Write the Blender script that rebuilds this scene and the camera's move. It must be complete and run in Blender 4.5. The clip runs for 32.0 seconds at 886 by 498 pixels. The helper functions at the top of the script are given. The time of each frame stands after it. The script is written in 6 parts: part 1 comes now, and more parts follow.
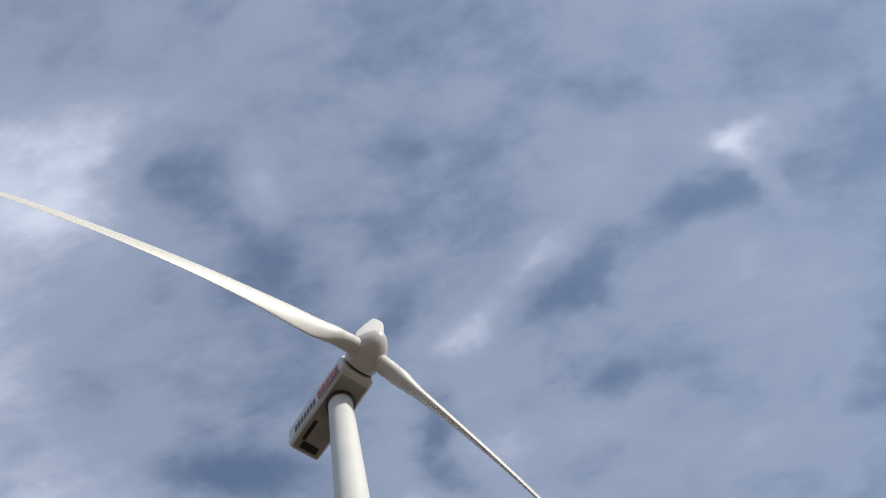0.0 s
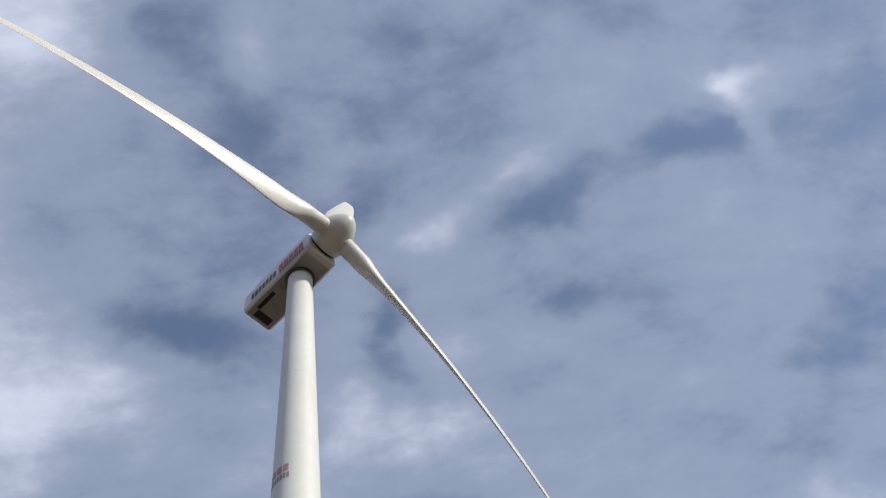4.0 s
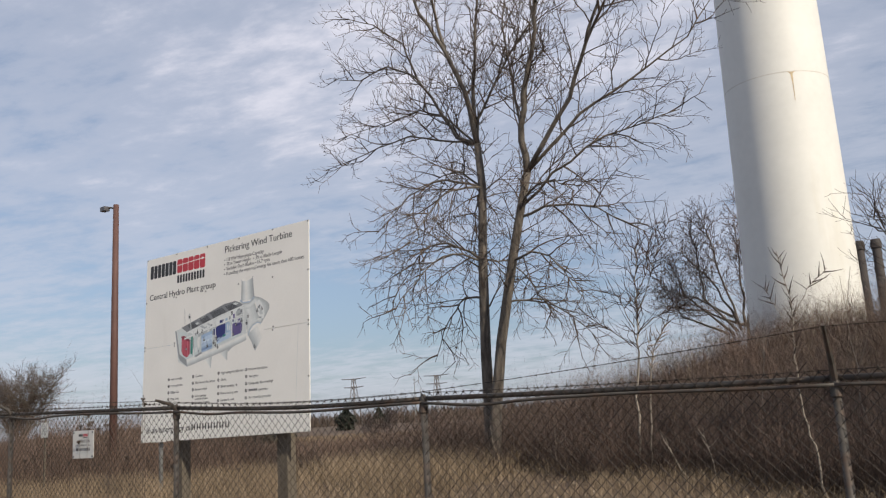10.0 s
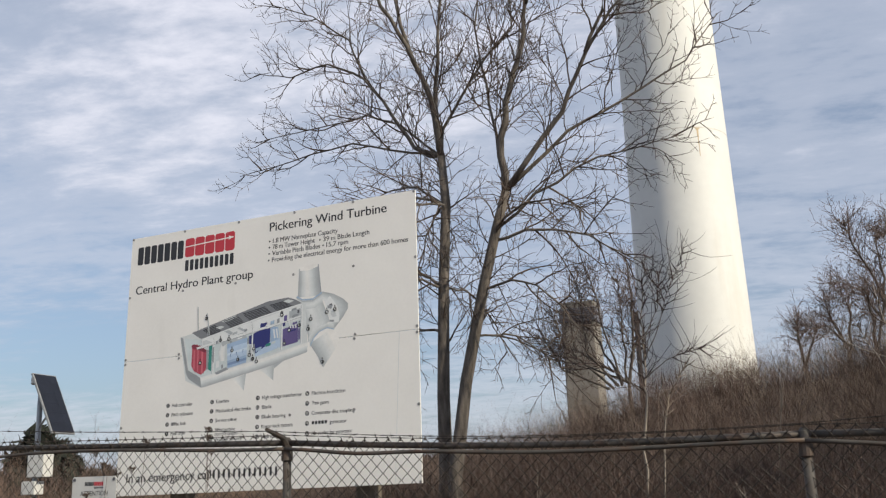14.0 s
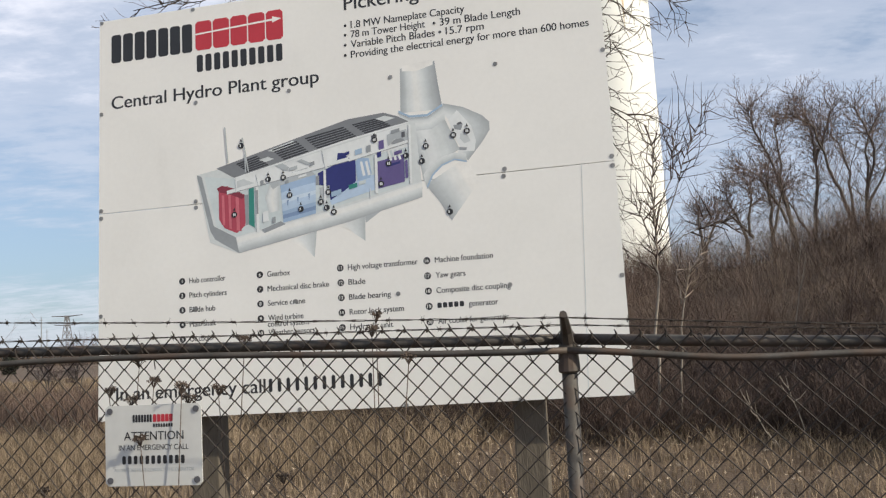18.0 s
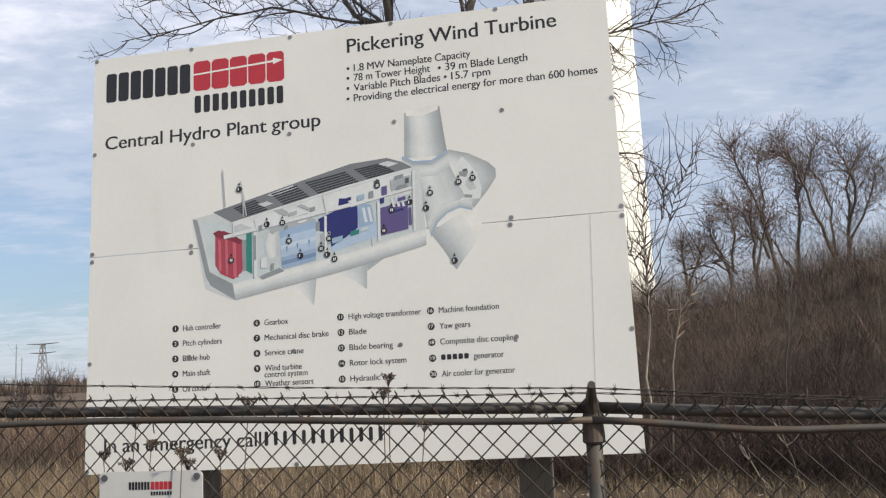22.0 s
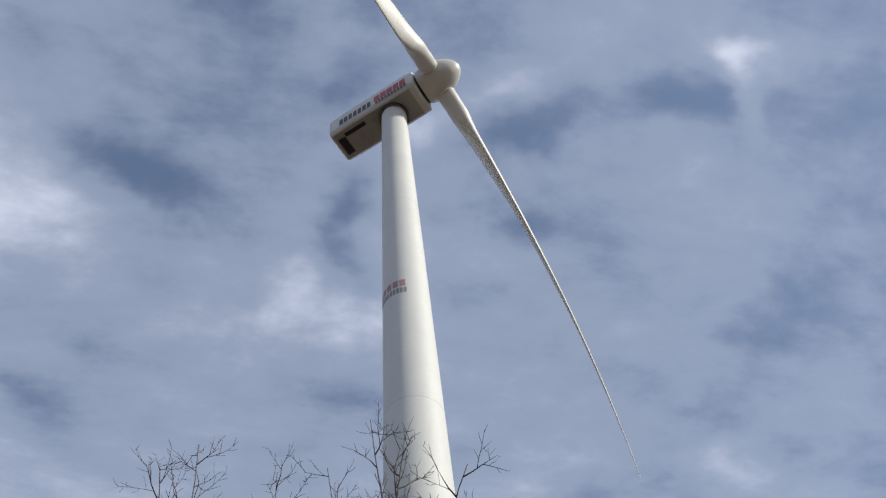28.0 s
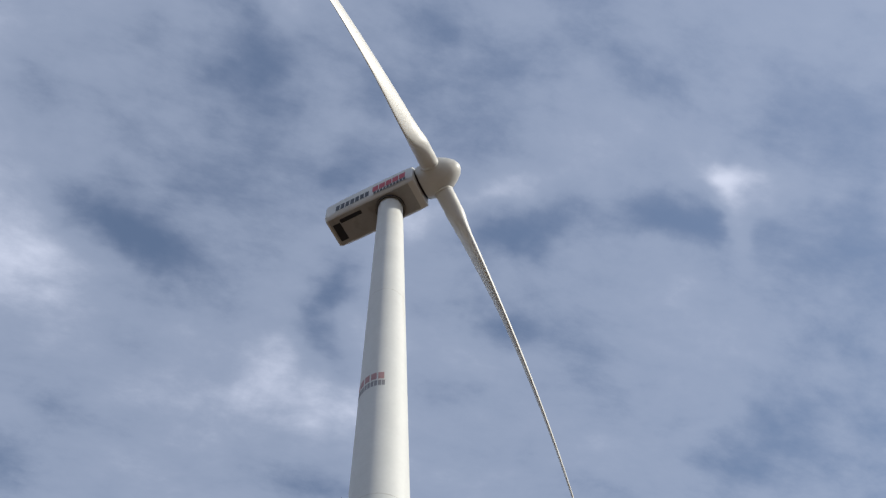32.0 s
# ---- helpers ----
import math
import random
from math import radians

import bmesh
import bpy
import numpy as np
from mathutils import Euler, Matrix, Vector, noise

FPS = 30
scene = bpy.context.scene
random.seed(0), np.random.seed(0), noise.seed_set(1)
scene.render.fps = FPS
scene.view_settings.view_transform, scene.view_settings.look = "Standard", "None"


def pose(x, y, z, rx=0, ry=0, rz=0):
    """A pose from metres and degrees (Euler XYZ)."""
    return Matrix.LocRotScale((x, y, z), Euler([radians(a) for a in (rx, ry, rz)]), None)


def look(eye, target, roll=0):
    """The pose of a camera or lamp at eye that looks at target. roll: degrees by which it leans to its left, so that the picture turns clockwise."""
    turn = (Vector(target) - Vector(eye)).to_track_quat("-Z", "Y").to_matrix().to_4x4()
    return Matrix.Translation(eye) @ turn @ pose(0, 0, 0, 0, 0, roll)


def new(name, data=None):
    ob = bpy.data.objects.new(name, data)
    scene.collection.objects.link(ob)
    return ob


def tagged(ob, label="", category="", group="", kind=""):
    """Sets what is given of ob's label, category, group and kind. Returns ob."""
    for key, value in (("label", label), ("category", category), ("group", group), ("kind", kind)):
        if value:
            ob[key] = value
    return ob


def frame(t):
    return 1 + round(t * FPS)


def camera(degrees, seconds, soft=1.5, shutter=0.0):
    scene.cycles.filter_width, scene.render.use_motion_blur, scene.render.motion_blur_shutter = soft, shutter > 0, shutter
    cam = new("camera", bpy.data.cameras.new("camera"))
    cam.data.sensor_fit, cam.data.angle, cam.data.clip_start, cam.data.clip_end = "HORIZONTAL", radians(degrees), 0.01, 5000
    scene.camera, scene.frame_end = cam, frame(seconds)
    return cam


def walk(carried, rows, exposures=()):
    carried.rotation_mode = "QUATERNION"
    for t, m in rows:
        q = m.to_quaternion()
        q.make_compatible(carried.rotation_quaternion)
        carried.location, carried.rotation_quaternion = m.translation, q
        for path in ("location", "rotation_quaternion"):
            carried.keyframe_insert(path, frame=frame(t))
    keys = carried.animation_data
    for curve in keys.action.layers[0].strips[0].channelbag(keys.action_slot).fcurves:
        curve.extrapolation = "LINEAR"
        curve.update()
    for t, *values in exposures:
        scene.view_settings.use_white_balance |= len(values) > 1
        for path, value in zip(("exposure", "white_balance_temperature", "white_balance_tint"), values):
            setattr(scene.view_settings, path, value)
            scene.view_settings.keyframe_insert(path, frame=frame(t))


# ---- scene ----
cam = camera(53.52, 32.0, soft=1.25)
PATH = [
    (0, (14.650, -6.722, 1.367), (14.971, -3.700, 10.894), -32.38),
    (1, (14.616, -6.727, 1.372), (14.972, -3.465, 10.818), -32.33),
    (2, (14.545, -6.744, 1.374), (14.764, -2.823, 10.571), -23.78),
    (3, (14.439, -6.774, 1.373), (14.540, -2.599, 10.459), -19.27),
    (5.5, (14.316, -6.797, 1.345), (14.622, -2.729, 10.475), -20.89),
    (6, (14.212, -6.826, 1.333), (13.013, -1.518, 9.724), -13.70),
    (6.5, (14.132, -6.859, 1.342), (11.861, -0.278, 8.520), -12.65),
    (7, (13.820, -6.890, 1.360), (10.840, 0.249, 7.696), -11.34),
    (7.5, (13.240, -7.098, 1.278), (9.682, 0.460, 6.776), -10.00),
    (8, (12.611, -7.276, 1.221), (8.548, 0.606, 5.843), -7.61),
    (8.5, (11.974, -7.354, 1.244), (6.676, 0.430, 4.613), -5.59),
    (9, (11.180, -7.188, 1.325), (5.298, 0.691, 3.149), -4.08),
    (9.5, (10.630, -7.239, 1.318), (4.663, 0.587, 3.093), -3.30),
    (10, (10.079, -7.226, 1.325), (4.428, 0.811, 3.187), -3.32),
    (10.5, (9.586, -7.247, 1.324), (4.285, 1.036, 3.138), -2.97),
    (11, (9.083, -7.198, 1.336), (3.791, 1.092, 3.143), -2.65),
    (11.5, (8.560, -7.161, 1.355), (3.429, 1.292, 2.841), -2.52),
    (12, (8.041, -7.051, 1.333), (3.169, 1.571, 2.713), -3.67),
    (12.5, (7.466, -6.928, 1.349), (2.961, 1.867, 2.879), -4.29),
    (13, (6.910, -6.840, 1.389), (2.877, 2.127, 3.213), -4.13),
    (13.5, (6.405, -6.685, 1.400), (2.624, 2.278, 3.718), -2.97),
    (15.5, (4.706, -5.980, 1.410), (1.340, 3.140, 3.754), -1.05),
    (16, (4.399, -5.755, 1.433), (0.833, 3.417, 3.211), -1.19),
    (16.5, (3.996, -5.442, 1.460), (0.819, 3.964, 2.660), -1.67),
    (17, (3.619, -5.179, 1.503), (1.140, 4.477, 2.283), -3.08),
    (17.5, (3.326, -4.828, 1.526), (1.094, 4.879, 2.411), -3.01),
    (18, (3.072, -4.620, 1.567), (1.009, 5.111, 2.597), -2.98),
    (18.5, (2.960, -4.540, 1.594), (1.028, 5.203, 2.747), -2.19),
    (19, (2.964, -4.514, 1.620), (1.021, 5.238, 2.685), -3.29),
    (19.5, (2.964, -4.521, 1.676), (1.292, 5.286, 2.689), -4.32),
    (20, (2.955, -4.563, 1.708), (1.499, 5.270, 2.800), -3.70),
    (20.5, (2.952, -4.567, 1.701), (1.481, 5.266, 2.777), -3.37),
    (21, (2.955, -4.568, 1.706), (1.289, 5.213, 2.956), -3.39),
    (21.5, (2.942, -4.542, 1.694), (1.177, 5.209, 3.039), -2.99),
    (22, (2.932, -4.529, 1.689), (1.102, 5.207, 3.051), -2.57),
    (22.5, (2.910, -4.499, 1.682), (1.012, 5.235, 2.971), -2.14),
    (23, (2.899, -4.484, 1.677), (0.968, 5.250, 2.905), -2.19),
    (23.5, (2.897, -4.471, 1.672), (1.018, 5.276, 2.881), -2.48),
    (24, (2.920, -4.463, 1.667), (1.141, 5.306, 2.848), -3.59),
    (24.5, (2.956, -4.470, 1.660), (1.201, 5.282, 3.013), -4.09),
    (25, (2.998, -4.543, 1.628), (1.297, 5.109, 3.616), -1.88),
    (25.5, (3.002, -4.633, 1.651), (1.549, 4.765, 4.743), 0.49),
    (26, (3.002, -4.642, 1.639), (2.076, 4.058, 6.481), 0.82),
    (26.5, (2.950, -4.630, 1.620), (2.592, 3.130, 7.912), -0.30),
    (28.5, (2.768, -4.596, 1.524), (3.252, -0.086, 10.437), -10.57),
    (29, (2.727, -4.623, 1.541), (3.229, -0.607, 10.685), -12.23),
    (29.5, (2.701, -4.649, 1.558), (3.217, -0.871, 10.802), -12.23),
    (30, (2.689, -4.674, 1.575), (3.168, -0.918, 10.831), -10.45),
    (30.5, (2.688, -4.690, 1.587), (3.158, -0.755, 10.768), -7.71),
    (31, (2.693, -4.706, 1.599), (3.231, -0.695, 10.743), -6.84),
    (31.5, (2.698, -4.716, 1.606), (3.250, -0.693, 10.744), -5.95),
    (32, (2.698, -4.721, 1.609), (3.284, -0.522, 10.666), -5.29),
]
EXPOSURES = [(0.0, 0.37, 6400, 7), (6.5, 0.31, 6400, 8), (8.0, 0.22, 6800, 10), (9.0, 0.46, 7050, 10), (9.5, 0.52, 7150, 10), (12.0, 0.68, 7100, 9), (16.0, 0.62, 7050, 7), (17.2, 0.87, 7050, 7),
             (25.0, 0.86, 7050, 7), (26.0, 0.42, 6850, 8), (27.0, 0.34, 6500, 7), (29.0, 0.37, 6400, 7), (32.0, 0.38, 6400, 7)]
walk(cam, [(t, look(eye, target, roll)) for t, eye, target, roll in PATH], EXPOSURES)

# ---- world, sun ----
SUN_AZ, SUN_EL = radians(-18), radians(34)      # plan angle from +x, height above the horizon
sun_dir = Vector((math.cos(SUN_AZ) * math.cos(SUN_EL), math.sin(SUN_AZ) * math.cos(SUN_EL), math.sin(SUN_EL)))


def make_world():
    world = bpy.data.worlds.new("sky")
    world.use_nodes = True
    scene.world = world
    t = world.node_tree
    t.nodes.clear()
    out, bg = t.nodes.new("ShaderNodeOutputWorld"), t.nodes.new("ShaderNodeBackground")
    bg.inputs["Strength"].default_value = 0.1
    sky = t.nodes.new("ShaderNodeTexSky")
    sky.sky_type, sky.sun_disc = "NISHITA", False
    sky.sun_elevation, sky.sun_rotation = SUN_EL, radians(90) - SUN_AZ
    L = t.links.new

    def op(kind, a, b=None, c=None):
        n = t.nodes.new("ShaderNodeMath")
        n.operation = kind
        for k, v in enumerate((a, b, c)):
            if v is None:
                continue
            if isinstance(v, (int, float)):
                n.inputs[k].default_value = v
            else:
                L(v, n.inputs[k])
        return n.outputs[0]

    co = t.nodes.new("ShaderNodeTexCoord").outputs["Generated"]
    sep = t.nodes.new("ShaderNodeSeparateXYZ")
    L(co, sep.inputs[0])
    h = op("MAXIMUM", sep.outputs[2], 0.0)
    den = op("ADD", h, 0.12)
    flat = t.nodes.new("ShaderNodeCombineXYZ")
    L(op("DIVIDE", sep.outputs[0], den), flat.inputs[0])
    L(op("DIVIDE", sep.outputs[1], den), flat.inputs[1])
    p = flat.outputs[0]

    def noise3(scale, detail, rough, offset, vector, stretch=(1, 1, 1), turn=0):
        m = t.nodes.new("ShaderNodeMapping")
        m.inputs["Location"].default_value = offset
        m.inputs["Scale"].default_value = stretch
        m.inputs["Rotation"].default_value = (0, 0, radians(turn))
        m.vector_type = "TEXTURE"
        L(vector, m.inputs[0])
        n = t.nodes.new("ShaderNodeTexNoise")
        L(m.outputs[0], n.inputs["Vector"])
        n.inputs["Scale"].default_value = scale
        n.inputs["Detail"].default_value = detail
        n.inputs["Roughness"].default_value = rough
        return n

    # the sheet is drawn out by wind: shift the lookup by a slow noise
    warp = noise3(2.6, 1.5, 0.5, (4.0, 1.0, 0), p).outputs["Color"]
    wv = t.nodes.new("ShaderNodeVectorMath")
    wv.operation = "MULTIPLY_ADD"
    L(warp, wv.inputs[0])
    wv.inputs[1].default_value, wv.inputs[2].default_value = (0.08, 0.08, 0), (-0.04, -0.04, 0)
    ws = t.nodes.new("ShaderNodeVectorMath")
    L(p, ws.inputs[0])
    L(wv.outputs[0], ws.inputs[1])
    wp = ws.outputs[0]
    # torn edges: a second, finer shift for the large masses
    torn = noise3(9, 3, 0.6, (7.0, 3.0, 1.0), p).outputs["Color"]
    tv = t.nodes.new("ShaderNodeVectorMath")
    tv.operation = "MULTIPLY_ADD"
    L(torn, tv.inputs[0])
    tv.inputs[1].default_value, tv.inputs[2].default_value = (0.09, 0.09, 0), (-0.045, -0.045, 0)
    ts = t.nodes.new("ShaderNodeVectorMath")
    L(wp, ts.inputs[0])
    L(tv.outputs[0], ts.inputs[1])
    tp = ts.outputs[0]

    def cloud(scale, detail, rough, offset, stretch=(1, 1, 1), turn=0):
        return noise3(scale, detail, rough, offset, wp, stretch, turn).outputs["Fac"]

    def ramp(value, stops):
        r = t.nodes.new("ShaderNodeValToRGB")
        L(value, r.inputs[0])
        e = r.color_ramp.elements
        while len(e) < len(stops):
            e.new(0.5)
        for k, (pos, col) in zip(e, stops):
            k.position, k.color = pos, (*col, 1)
        r.color_ramp.interpolation = "EASE"
        return r.outputs[0]

    big = cloud(1.6, 5, 0.5, (3.1, 0.4, 0))
    mid = cloud(5.5, 7, 0.56, (1.0, 5.0, 2.0), (1.35, 0.85, 1), 10)
    fine = cloud(15, 7, 0.62, (0, 2, 7), (1.4, 0.85, 1), 12)

    # the large cloud masses and gaps: plan position on the cloud sheet, long and short radius, turn, strength
    total = op("ADD", op("MULTIPLY_ADD", big, 0.32, 0.05), op("ADD", op("MULTIPLY", mid, 0.40), op("MULTIPLY_ADD", fine, 0.21, 0.03)))
    for cx, cy, long, short, turn, amount in GAPS_HIGH + GAPS_LOW + BANKS_HIGH + BANKS_LOW + WIDE:
        m = t.nodes.new("ShaderNodeMapping")
        m.vector_type = "TEXTURE"
        m.inputs["Location"].default_value = (cx, cy, 0)
        m.inputs["Rotation"].default_value = (0, 0, radians(turn))
        m.inputs["Scale"].default_value = (long, short, 1)
        L(tp, m.inputs[0])
        dot = t.nodes.new("ShaderNodeVectorMath")
        dot.operation = "DOT_PRODUCT"
        L(m.outputs[0], dot.inputs[0])
        L(m.outputs[0], dot.inputs[1])
        total = op("MULTIPLY_ADD", op("POWER", 0.3679, dot.outputs["Value"]), amount, total)
    cover = ramp(total, [(0.36, (0.22, 0.22, 0.22)), (0.60, (0.68, 0.68, 0.68)), (0.80, (1, 1, 1))])
    shade = ramp(total, [(0.38, (1.68, 1.98, 3.0)), (0.57, (3.0, 3.38, 4.5)), (0.82, (5.15, 5.4, 6.6))])
    haze = op("POWER", op("SUBTRACT", 1.0, h), 3.0)
    low = t.nodes.new("ShaderNodeMix")
    low.data_type = "RGBA"
    L(op("MULTIPLY", haze, 0.8), low.inputs["Factor"])
    L(shade, low.inputs["A"])
    low.inputs["B"].default_value = (4.35, 4.75, 5.85, 1)
    mix = t.nodes.new("ShaderNodeMix")
    mix.data_type = "RGBA"
    L(cover, mix.inputs["Factor"])
    blue = t.nodes.new("ShaderNodeMix")
    blue.data_type, blue.blend_type = "RGBA", "MULTIPLY"
    blue.inputs["Factor"].default_value = 1
    L(sky.outputs[0], blue.inputs["A"])
    clear = t.nodes.new("ShaderNodeValToRGB")
    L(h, clear.inputs[0])
    ce = clear.color_ramp.elements
    ce[0].position, ce[0].color, ce[1].position, ce[1].color = 0.0, (0.30, 0.40, 0.58, 1), 0.45, SKY_TINT
    L(clear.outputs[0], blue.inputs["B"])
    L(blue.outputs["Result"], mix.inputs["A"])
    L(low.outputs["Result"], mix.inputs["B"])
    L(mix.outputs["Result"], bg.inputs["Color"])
    L(bg.outputs[0], out.inputs["Surface"])


SKY_TINT = (1.0, 1.0, 1.0, 1)
GAPS_HIGH = [(-0.167, 0.094, 0.044, 0.038, 117, -0.11), (-0.156, 0.199, 0.053, 0.042, 112, -0.15), (0.044, 0.171, 0.057, 0.027, 32, -0.08), (0.107, 0.275, 0.069, 0.056, 87, -0.08),
             (-0.066, 0.315, 0.032, 0.027, 113, -0.07), (0.148, 0.393, 0.086, 0.028, -9, -0.15), (0.333, 0.365, 0.069, 0.031, 10, -0.12), (-0.064, 0.477, 0.081, 0.029, 97, -0.17),
             (-0.294, 0.399, 0.085, 0.03, 38, -0.16), (-0.363, 0.267, 0.041, 0.036, 119, -0.09), (0.137, 0.509, 0.063, 0.03, 1, -0.08), (0.44, 0.651, 0.091, 0.042, -36, -0.09),
             (-0.048, 0.7, 0.048, 0.039, 110, -0.08), (0.506, 0.348, 0.074, 0.037, 66, -0.08), (0.275, 0.239, 0.064, 0.028, 26, -0.06)]
GAPS_LOW = [(-0.103, 0.719, 0.061, 0.046, 42, -0.12), (-0.473, 0.534, 0.061, 0.038, 104, -0.07), (-0.484, 0.667, 0.052, 0.044, 31, -0.06), (0.236, 0.927, 0.06, 0.049, 28, -0.09),
            (-1.013, 0.739, 0.098, 0.074, 45, -0.12), (-0.198, 1.05, 0.068, 0.059, 26, -0.1), (0.152, 1.213, 0.074, 0.039, -10, -0.13), (-0.45, 0.693, 0.053, 0.044, 38, -0.08),
            (0.189, 1.188, 0.11, 0.067, 33, -0.1), (0.441, 1.262, 0.112, 0.046, -13, -0.12), (0.534, 1.46, 0.106, 0.055, -7, -0.12), (0.157, 1.516, 0.1, 0.074, 36, -0.12)]
BANKS_HIGH = [(-0.268, 0.048, 0.10, 0.08, 21, 0.17), (0.392, 0.329, 0.062, 0.028, -3, 0.2), (0.391, 0.368, 0.055, 0.017, 63, 0.145), (0.091, 0.354, 0.085, 0.016, -11, 0.085),
              (-0.105, 0.139, 0.037, 0.031, 115, 0.145), (-0.48, 0.435, 0.127, 0.101, 15, 0.08), (-0.055, 0.617, 0.074, 0.057, 44, 0.11), (0.43, 0.887, 0.06, 0.046, 49, 0.145),
              (0.361, 0.54, 0.114, 0.083, 1, 0.072), (-0.276, 0.277, 0.065, 0.048, 22, 0.087), (-0.008, 0.375, 0.042, 0.021, 12, 0.102), (-0.082, 0.273, 0.04, 0.033, 112, 0.072),
              (-0.161, 0.558, 0.055, 0.045, 41, 0.072)]
BANKS_LOW = [(-0.256, 0.527, 0.094, 0.055, 95, 0.039), (0.294, 0.932, 0.05, 0.042, 5, 0.055), (0.045, 0.932, 0.097, 0.081, 30, 0.033),
             (-0.151, 1.181, 0.089, 0.03, -1, 0.055), (0.405, 1.081, 0.168, 0.044, 24, 0.066), (0.276, 1.358, 0.086, 0.045, 2, 0.064),
             (0.343, 1.713, 0.136, 0.066, 16, 0.048)]
WIDE = [(0.55, 0.75, 0.3, 0.3, 0, -0.04), (-0.45, 0.25, 0.40, 0.14, 118, 0.14), (-0.75, 1.4, 0.8, 0.8, 0, 0.15), (-1.5, 1.6, 0.6, 0.5, 0, 0.05), (-2.5, 3.4, 0.9, 0.9, 0, -0.18), (-3.1, 2.9, 0.8, 0.8, 0, -0.12)]
make_world()
sun_data = bpy.data.lights.new("sun", "SUN")
sun_data.energy, sun_data.angle, sun_data.color = 2.6, radians(1.0), (1.0, 0.94, 0.85)
sun = new("sun", sun_data)
sun.matrix_world = look(sun_dir * 200, (0, 0, 0))

# ---- materials ----


def material(name, color, rough=0.6, metal=0.0, vary=0.15, scale=6.0, grain=60.0, bump=0.15, bump_dist=0.01, second=None, spec=0.5, per=None, dirt=None, stretch=(1, 1, 1), thin=False):
    """A procedural surface: base colour with broad stains, fine grain and relief; per: "object" or "island" tint."""
    mat = bpy.data.materials.new(name)
    mat.use_nodes = True
    t = mat.node_tree
    L = t.links.new
    b = t.nodes["Principled BSDF"]
    b.inputs["Roughness"].default_value, b.inputs["Metallic"].default_value = rough, metal
    b.inputs["Specular IOR Level"].default_value = spec
    co = t.nodes.new("ShaderNodeTexCoord")
    m = t.nodes.new("ShaderNodeMapping")
    m.inputs["Scale"].default_value = stretch
    L(co.outputs["Object"], m.inputs[0])
    n1, n2 = t.nodes.new("ShaderNodeTexNoise"), t.nodes.new("ShaderNodeTexNoise")
    for n, s, d in ((n1, scale, 5), (n2, grain, 3)):
        L(m.outputs[0], n.inputs["Vector"])
        n.inputs["Scale"].default_value, n.inputs["Detail"].default_value = s, d
    add = t.nodes.new("ShaderNodeMath")
    add.operation = "MULTIPLY_ADD"
    L(n2.outputs["Fac"], add.inputs[0])
    add.inputs[1].default_value = 0.45
    L(n1.outputs["Fac"], add.inputs[2])
    value = add.outputs[0]
    if per:
        src = t.nodes.new("ShaderNodeObjectInfo").outputs["Random"] if per == "object" else t.nodes.new("ShaderNodeNewGeometry").outputs["Random Per Island"]
        mad = t.nodes.new("ShaderNodeMath")
        mad.operation = "MULTIPLY_ADD"
        L(src, mad.inputs[0])
        mad.inputs[1].default_value = 0.55
        sub = t.nodes.new("ShaderNodeMath")
        sub.operation = "SUBTRACT"
        L(value, sub.inputs[0])
        sub.inputs[1].default_value = 0.27
        L(sub.outputs[0], mad.inputs[2])
        value = mad.outputs[0]
    r = t.nodes.new("ShaderNodeValToRGB")
    L(value, r.inputs[0])
    c0 = tuple(c * (1 - vary) for c in color)
    c1 = second or tuple(min(1, c * (1 + vary)) for c in color)
    e = r.color_ramp.elements
    e[0].position, e[0].color, e[1].position, e[1].color = 0.42, (*c0, 1), 1.02, (*c1, 1)
    col = r.outputs[0]
    if dirt:
        n3 = t.nodes.new("ShaderNodeTexNoise")
        mm = t.nodes.new("ShaderNodeMapping")
        mm.inputs["Scale"].default_value = dirt[2]
        L(co.outputs["Object"], mm.inputs[0])
        L(mm.outputs[0], n3.inputs["Vector"])
        n3.inputs["Scale"].default_value, n3.inputs["Detail"].default_value = dirt[1], 6
        rr = t.nodes.new("ShaderNodeMapRange")
        rr.inputs["From Min"].default_value, rr.inputs["From Max"].default_value = dirt[3], dirt[3] + 0.22
        rr.inputs["To Max"].default_value = dirt[4]
        L(n3.outputs["Fac"], rr.inputs["Value"])
        mx = t.nodes.new("ShaderNodeMix")
        mx.data_type = "RGBA"
        L(rr.outputs[0], mx.inputs["Factor"])
        L(col, mx.inputs["A"])
        mx.inputs["B"].default_value = (*dirt[0], 1)
        col = mx.outputs["Result"]
    L(col, b.inputs["Base Color"])
    if bump:
        bp = t.nodes.new("ShaderNodeBump")
        bp.inputs["Strength"].default_value, bp.inputs["Distance"].default_value = bump, bump_dist
        L(n2.outputs["Fac"], bp.inputs["Height"])
        L(bp.outputs[0], b.inputs["Normal"])
    return mat


M = {}
M["turbine"] = material("turbine_paint", (0.745, 0.745, 0.70), 0.6, vary=0.05, scale=0.5, grain=4, bump=0.02, dirt=((0.50, 0.42, 0.27), 0.9, (1, 1, 0.12), 0.62, 0.35))
M["blade"] = material("blade_gelcoat", (0.72, 0.70, 0.64), 0.45, vary=0.06, scale=0.3, grain=3, bump=0, dirt=((0.45, 0.40, 0.30), 0.5, (1, 1, 1), 0.58, 0.3))
# nacelle underside: its shade put into a darker grey, with random grime
M["under"] = material("underside_shade_grime", (0.42, 0.41, 0.38), 0.5, vary=0.12, scale=0.7, grain=6, bump=0.03, dirt=((0.12, 0.10, 0.08), 0.8, (1, 1, 1), 0.58, 0.5))
M["rust"] = material("rust_stain", (0.55, 0.43, 0.27), 0.7, vary=0.3, scale=9, grain=30)
M["dark"] = material("dark_opening", (0.03, 0.03, 0.032), 0.8, vary=0.2)
